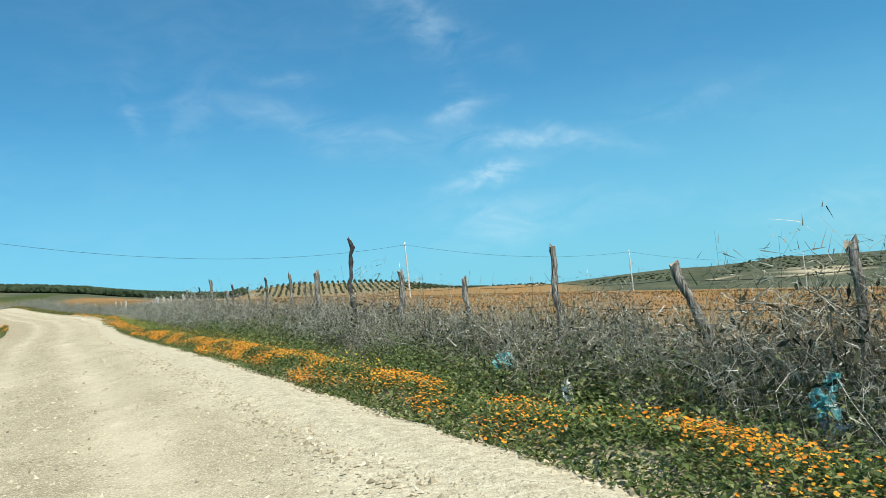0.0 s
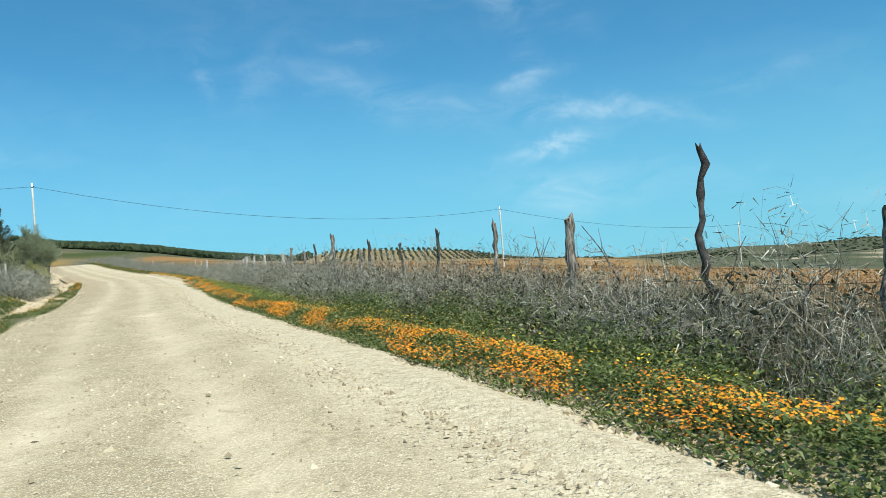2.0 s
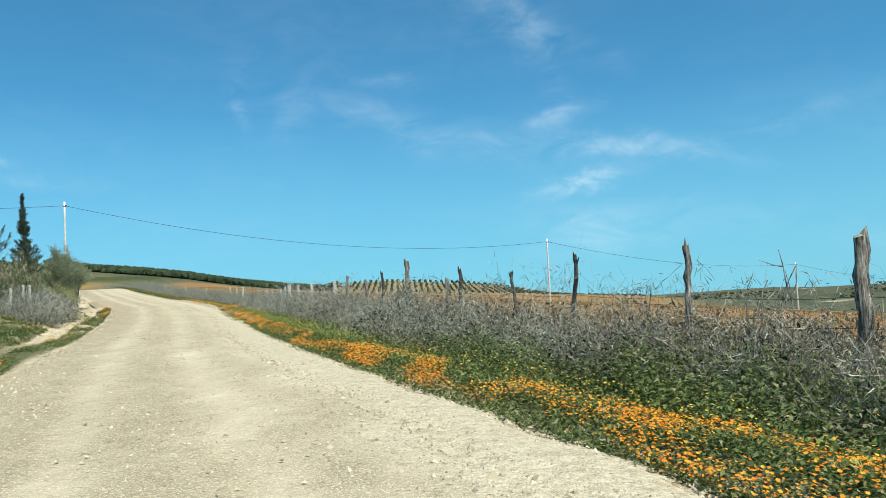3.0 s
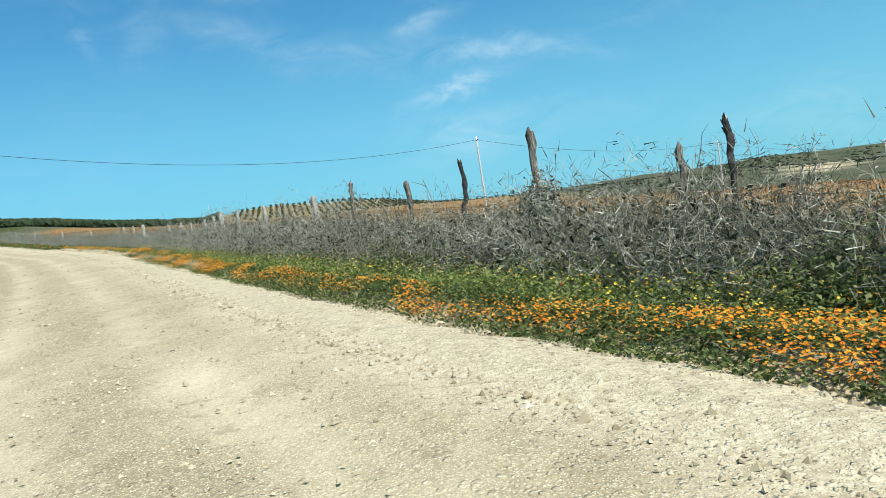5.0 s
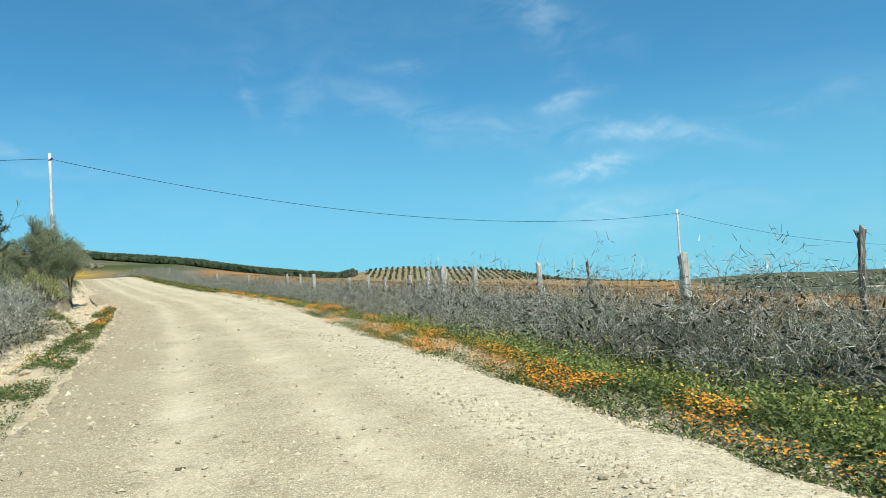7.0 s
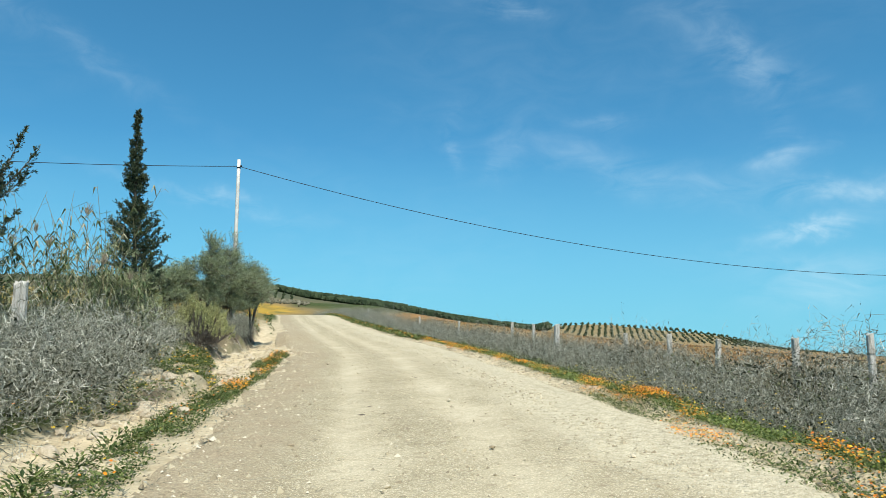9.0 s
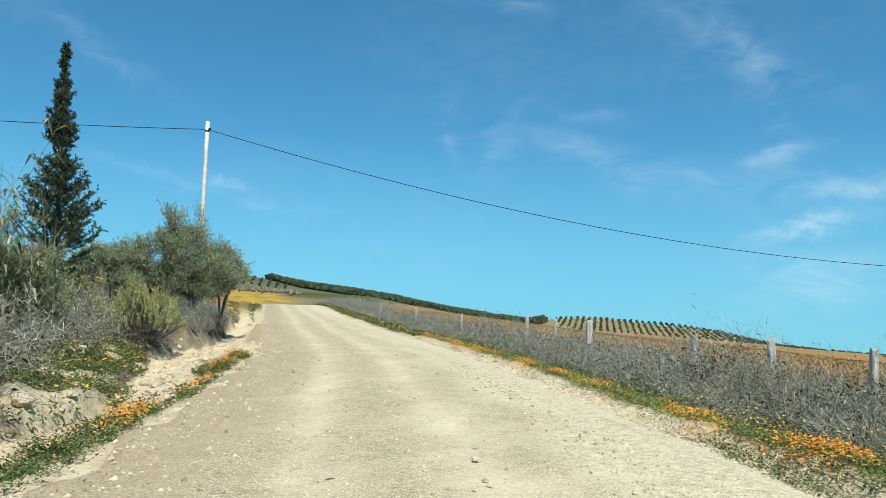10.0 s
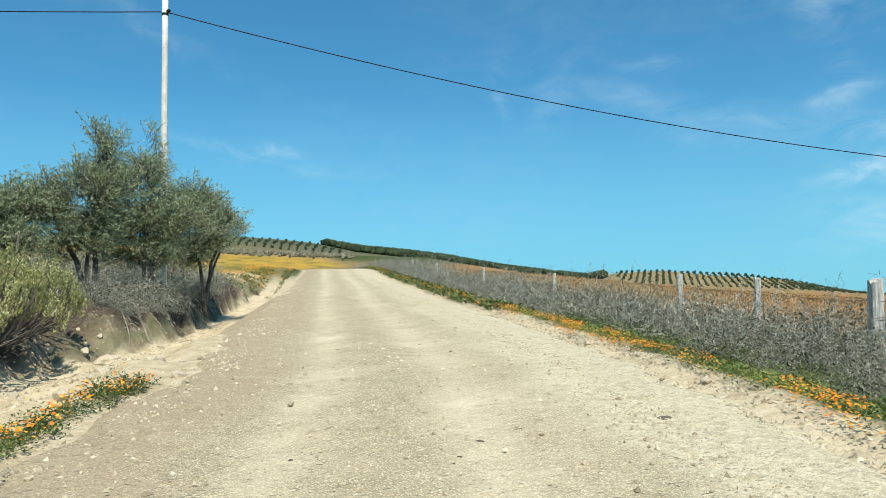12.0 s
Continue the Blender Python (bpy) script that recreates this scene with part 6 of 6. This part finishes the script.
def build_litter():
    crumple(1, (0.19, 0.12, 0.13), M_TEAL, 8.3, 5.25, 0.22, "plastic_bag", "crumpled teal plastic bag caught in the hedge")
    crumple(2, (0.12, 0.08, 0.17), M_WHITEBAG, 6.4, 4.85, 0.22, "plastic_bag", "small crumpled white plastic bag among weeds")
    crumple(3, (0.07, 0.06, 0.05), M_WHITEBAG, 5.3, 4.75, 0.06, "paper_scrap", "crumpled pale paper scrap among the flowers")
    torn = new("plastic_bag")
    torn.matrix_world = Matrix.Translation(on_ground(3.55, 5.15))
    rng = np.random.default_rng(5)
    for k, (z, sz, m) in enumerate(((0.30, (0.13, 0.1, 0.13), M_TEAL), (0.10, (0.11, 0.09, 0.13), M_BLUEBAG), (0.45, (0.08, 0.06, 0.08), M_TEAL))):
        co, fa = lump(rng, 1.0, 1.0, 3)
        nr = unit(co)
        d = 0.7 + 0.35 * np.sin(6 * nr[:, 0] + 4 * np.sin(5 * nr[:, 2] + k)) + 0.16 * rng.normal(0, 1, len(co))
        part("torn_sheet", Geo().add(nr * d[:, None] * np.array(sz) + np.array((0.06 * k, 0.03 * k, z)), fa), m, torn, "torn blue sheet" if m is M_BLUEBAG else "torn teal sheet")
    tagged(torn, "torn teal and blue plastic bags hanging in the hedge", "plastic bag", "litter")


def vine_tangle(s, l, seed):
    rng = np.random.default_rng(seed)
    ob = new("vine_tangle")
    ob.matrix_world = Matrix.Translation(on_ground(s, l))
    n, k = 420, 7
    c = rng.normal(0, 1, (n, 3))
    p = unit(c) * rng.uniform(0.3, 1, (n, 1)) ** 0.5 * np.array((0.24, 0.24, 0.46)) + np.array((0.03, -0.03, 0.55))
    p[:, :2] *= (1.15 - 0.45 * np.clip(p[:, 2:] - 0.45, 0, 1))
    paths, w = [p], unit(rng.normal(0, 1, (n, 3)))
    for j in range(k - 1):
        w = unit(w + rng.normal(0, 0.5, (n, 3)) + (np.array((0.03, -0.03, 0.5)) - p) * np.array((0.9, 0.9, 0.4)))
        p = p + w * 0.085
        paths.append(p)
    paths = np.stack(paths, 1)
    part("stem_tangle", Geo().tubes(paths, np.linspace(0.006, 0.003, k), 3), M_TWIG, ob)
    m = 800
    i, j = rng.integers(0, n, m), rng.integers(0, k, m)
    w = unit(rng.normal(0, 1, (m, 3)))
    part("leaf_litter", Geo().blades(paths[i, j], w, unit(np.cross(w, rng.normal(0, 1, (m, 3)))), rng.uniform(0.04, 0.1, m), 0.03), M_DEAD_SHADE, ob, "curled dark dead leaves")
    return tagged(ob, "dense dead climbing vine wrapped round a fence post", "vine")


def build_roots():
    rng = np.random.default_rng(17)
    for k in range(62):
        s = rng.uniform(69.6, 90)
        if 73.3 < s < 75.8:
            s += 2.8
        lip = float(gully_mid(s) - gully_half(s))
        far, near = lip - rng.uniform(0.5, 1.0), lip + rng.uniform(-0.3, 0.2)
        ds, pts = rng.normal(-0.15, 0.45), []
        lift = rng.uniform(-0.01, 0.025)
        for q in np.linspace(0, 1, 10):
            a = s + ds * q + 0.10 * math.sin(5 * q + k) + rng.normal(0, 0.012)
            b = far + (near - far) * q + 0.03 * math.sin(9 * q + 2 * k)
            p = on_ground(a, b)
            pts.append((p.x, p.y, p.z + lift * math.sin(math.pi * q)))
        pts = np.array(pts)
        pts[1:-1, 2] = 0.25 * pts[:-2, 2] + 0.5 * pts[1:-1, 2] + 0.25 * pts[2:, 2]
        thick = np.linspace(0.042, 0.010, 10) * rng.uniform(0.35, 1.2) * rng.uniform(0.8, 1.25, 10)
        ob = part("exposed_root", Geo().tubes(pts[None], thick, 6), M_ROOT, smooth=True)
        tagged(ob, "gnarled grey-brown root hanging down the eroded bank", "root", "roots on the bank")


M_DUSTY = piecewise("dusty_leaves", ((0.0, (0.13, 0.13, 0.09)), (0.6, (0.26, 0.26, 0.19)), (1.0, (0.42, 0.40, 0.31))), 0.9, 0.1, 0.1, 0)
M_ROCK = plain("pale_rock", (0.40, 0.325, 0.215), (0.66, 0.57, 0.41), 0.95, 3, bump=0.9)
M_BLUEBAG = plain("blue_plastic", (0.08, 0.28, 0.48), (0.2, 0.5, 0.68), 0.35, 6, bump=0.3, spec=0.5)
M_ROOT = plain("root_bark", (0.12, 0.095, 0.07), (0.44, 0.38, 0.29), 0.9, 9)
M_CLOD = plain("dark_earth", (0.09, 0.07, 0.05), (0.2, 0.155, 0.11), 0.95, 6)
def lay_stones():
    """The larger single stones on the road, each one a piece of it."""
    rng = np.random.default_rng(31)
    meshes = []
    for k in range(6):
        co, fa = lump(rng, 1.0, 0.6, 1)
        meshes.append(Geo().add(co, fa).mesh("stone"))
        meshes[-1].materials.append(M_PEBBLE)
    for k in range(290):
        s = rng.uniform(3, 72)
        h = float(road_half(s))
        e = h - abs(rng.normal(0, 0.7)) if rng.uniform() < 0.6 else (-h + abs(rng.normal(0, 0.4)) if rng.uniform() < 0.4 else rng.uniform(-h, h))
        x, y = xy(s, road_mid(s) + e)
        size = rng.uniform(0.014, 0.04)
        ob = new("stone", meshes[k % 6])
        ob.parent = ROAD
        ob.matrix_world = Matrix.LocRotScale(Vector((float(x), float(y), float(road_z(s)) + 0.04 + 0.03 * (1 - (e / (h + 0.45)) ** 2) + size * 0.15)), Euler((0, 0, rng.uniform(0, 6.28))), (size, size, size))


def pebble_material():
    m = Mat("road_stone", 0.95, 0.1)
    tone = m.ramp(m.info.outputs["Random"], (0.0, (0.34, 0.275, 0.175)), (0.6, (0.50, 0.42, 0.275)), (1.0, (0.66, 0.575, 0.41)))
    m.color(m.mix(m.map(m.noise(60, 4, 0.7), 0.4, 0.65, 0.0, 0.4), tone, (0.28, 0.22, 0.14)))
    return m.bump(m.noise(90, 3, 0.7), 0.6, 0.004).m


M_PEBBLE = pebble_material()
build_stones()
lay_stones()
build_clods()
build_litter()
vine_tangle(31.9, 5.85, 6)
build_roots()


# ---------------------------------------------------------------- far woods and groves
def far_crowns(name, places, tall, wide, mat, label, seed):
    rng = np.random.default_rng(seed)
    shapes = []
    for k in range(5):
        co, fa = lump(rng, 1.0, 1.0)
        shapes.append((co, fa))
    g = Geo()
    n = len(places)
    w, t = wide * rng.uniform(0.65, 1.35, n), tall * rng.uniform(0.65, 1.3, n)
    for k in range(5):
        i = np.arange(n) % 5 == k
        co, fa = shapes[k]
        v = co[None] * np.stack((w[i], w[i], t[i] * 0.5), 1)[:, None] + (places[i] + np.stack((0 * t[i], 0 * t[i], t[i] * 0.45), 1))[:, None]
        g.add(v, (np.arange(i.sum())[:, None, None] * len(co) + fa[None]).reshape(-1, 3))
    ob = part(name, g, mat, smooth=False)
    tagged(ob, label, "trees", kind="stuff")


def at_polar(az, rad):
    a = np.radians(az)
    x, y = MID[0] - np.sin(a) * rad, MID[1] + np.cos(a) * rad
    s, l = x * ALONG[0] + y * ALONG[1], x * ASIDE[0] + y * ASIDE[1]
    return np.stack((x, y, height(s, l)), 1)


def build_far():
    rng = np.random.default_rng(19)
    # olive grove in rows on the round hill
    gx, gy = np.meshgrid(np.arange(-330, 330, 6.4), np.arange(700, 960, 6.0))
    px, py = gx.ravel() + rng.normal(0, 0.5, gx.size), gy.ravel() + rng.normal(0, 0.5, gx.size)
    t = radians(10)
    c = np.array((-30.0, 830.0))
    qx = (px - c[0]) * math.cos(t) - (py - c[1]) * math.sin(t) + c[0]
    qy = (px - c[0]) * math.sin(t) + (py - c[1]) * math.cos(t) + c[1]
    az, rad = np.degrees(np.arctan2(-qx, qy)), np.hypot(qx, qy)
    ok = (az > -9) & (az < 13.6) & (rad > 765) & (rad < 915) & (rng.uniform(0, 1, len(az)) < 0.93)
    far_crowns("olive_grove", at_polar(az[ok], rad[ok]), 2.1, 1.2, M_FAR, "distant olive grove in rows on a hill", 1)
    # pine wood along the ridge
    n = 5200
    az = rng.uniform(14.5, 34.2, n)
    rad = 850 - 6 * np.abs(az - 24) + rng.uniform(-75, 40, n) * np.clip((az - 12) / 10, 0.4, 1)
    far_crowns("pine_wood", at_polar(az, rad), 6.6, 4.2, M_FARP, "dark pine wood along the far ridge", 2)
    # scattered trees on the slopes to the left and on the bare hill to the right
    n = 2600
    az, rad = rng.uniform(33.0, 75, n), rng.uniform(330, 690, n)
    rad = np.round(rad / 16) * 16 + rng.normal(0, 0.6, n) + az * 0.6
    az = np.round(az / 0.55) * 0.55 + rng.normal(0, 0.03, n)
    far_crowns("hillside_trees", at_polar(az, rad), 1.15, 0.62, M_FAR, "scattered olive trees on the far slope", 3)
    # rough hedge beyond the gold field, and a dark strip of crop beside it
    n = 900
    s, l = 248 + rng.normal(0, 3.0, n), rng.uniform(-95, -15, n)
    x, y = xy(s, l)
    far_crowns("field_hedge", np.stack((x, y, height(s, l)), 1), 0.8, 0.45, M_SCRUB, "rough grey-brown hedge along the far edge of the gold field", 5)
    n = 900
    az, rad = rng.uniform(-40, -7, n), rng.uniform(620, 960, n)
    far_crowns("hill_scrub", at_polar(az, rad), 1.1, 1.5, M_FAR, "low scrub dotting the far hill", 4)


build_far()
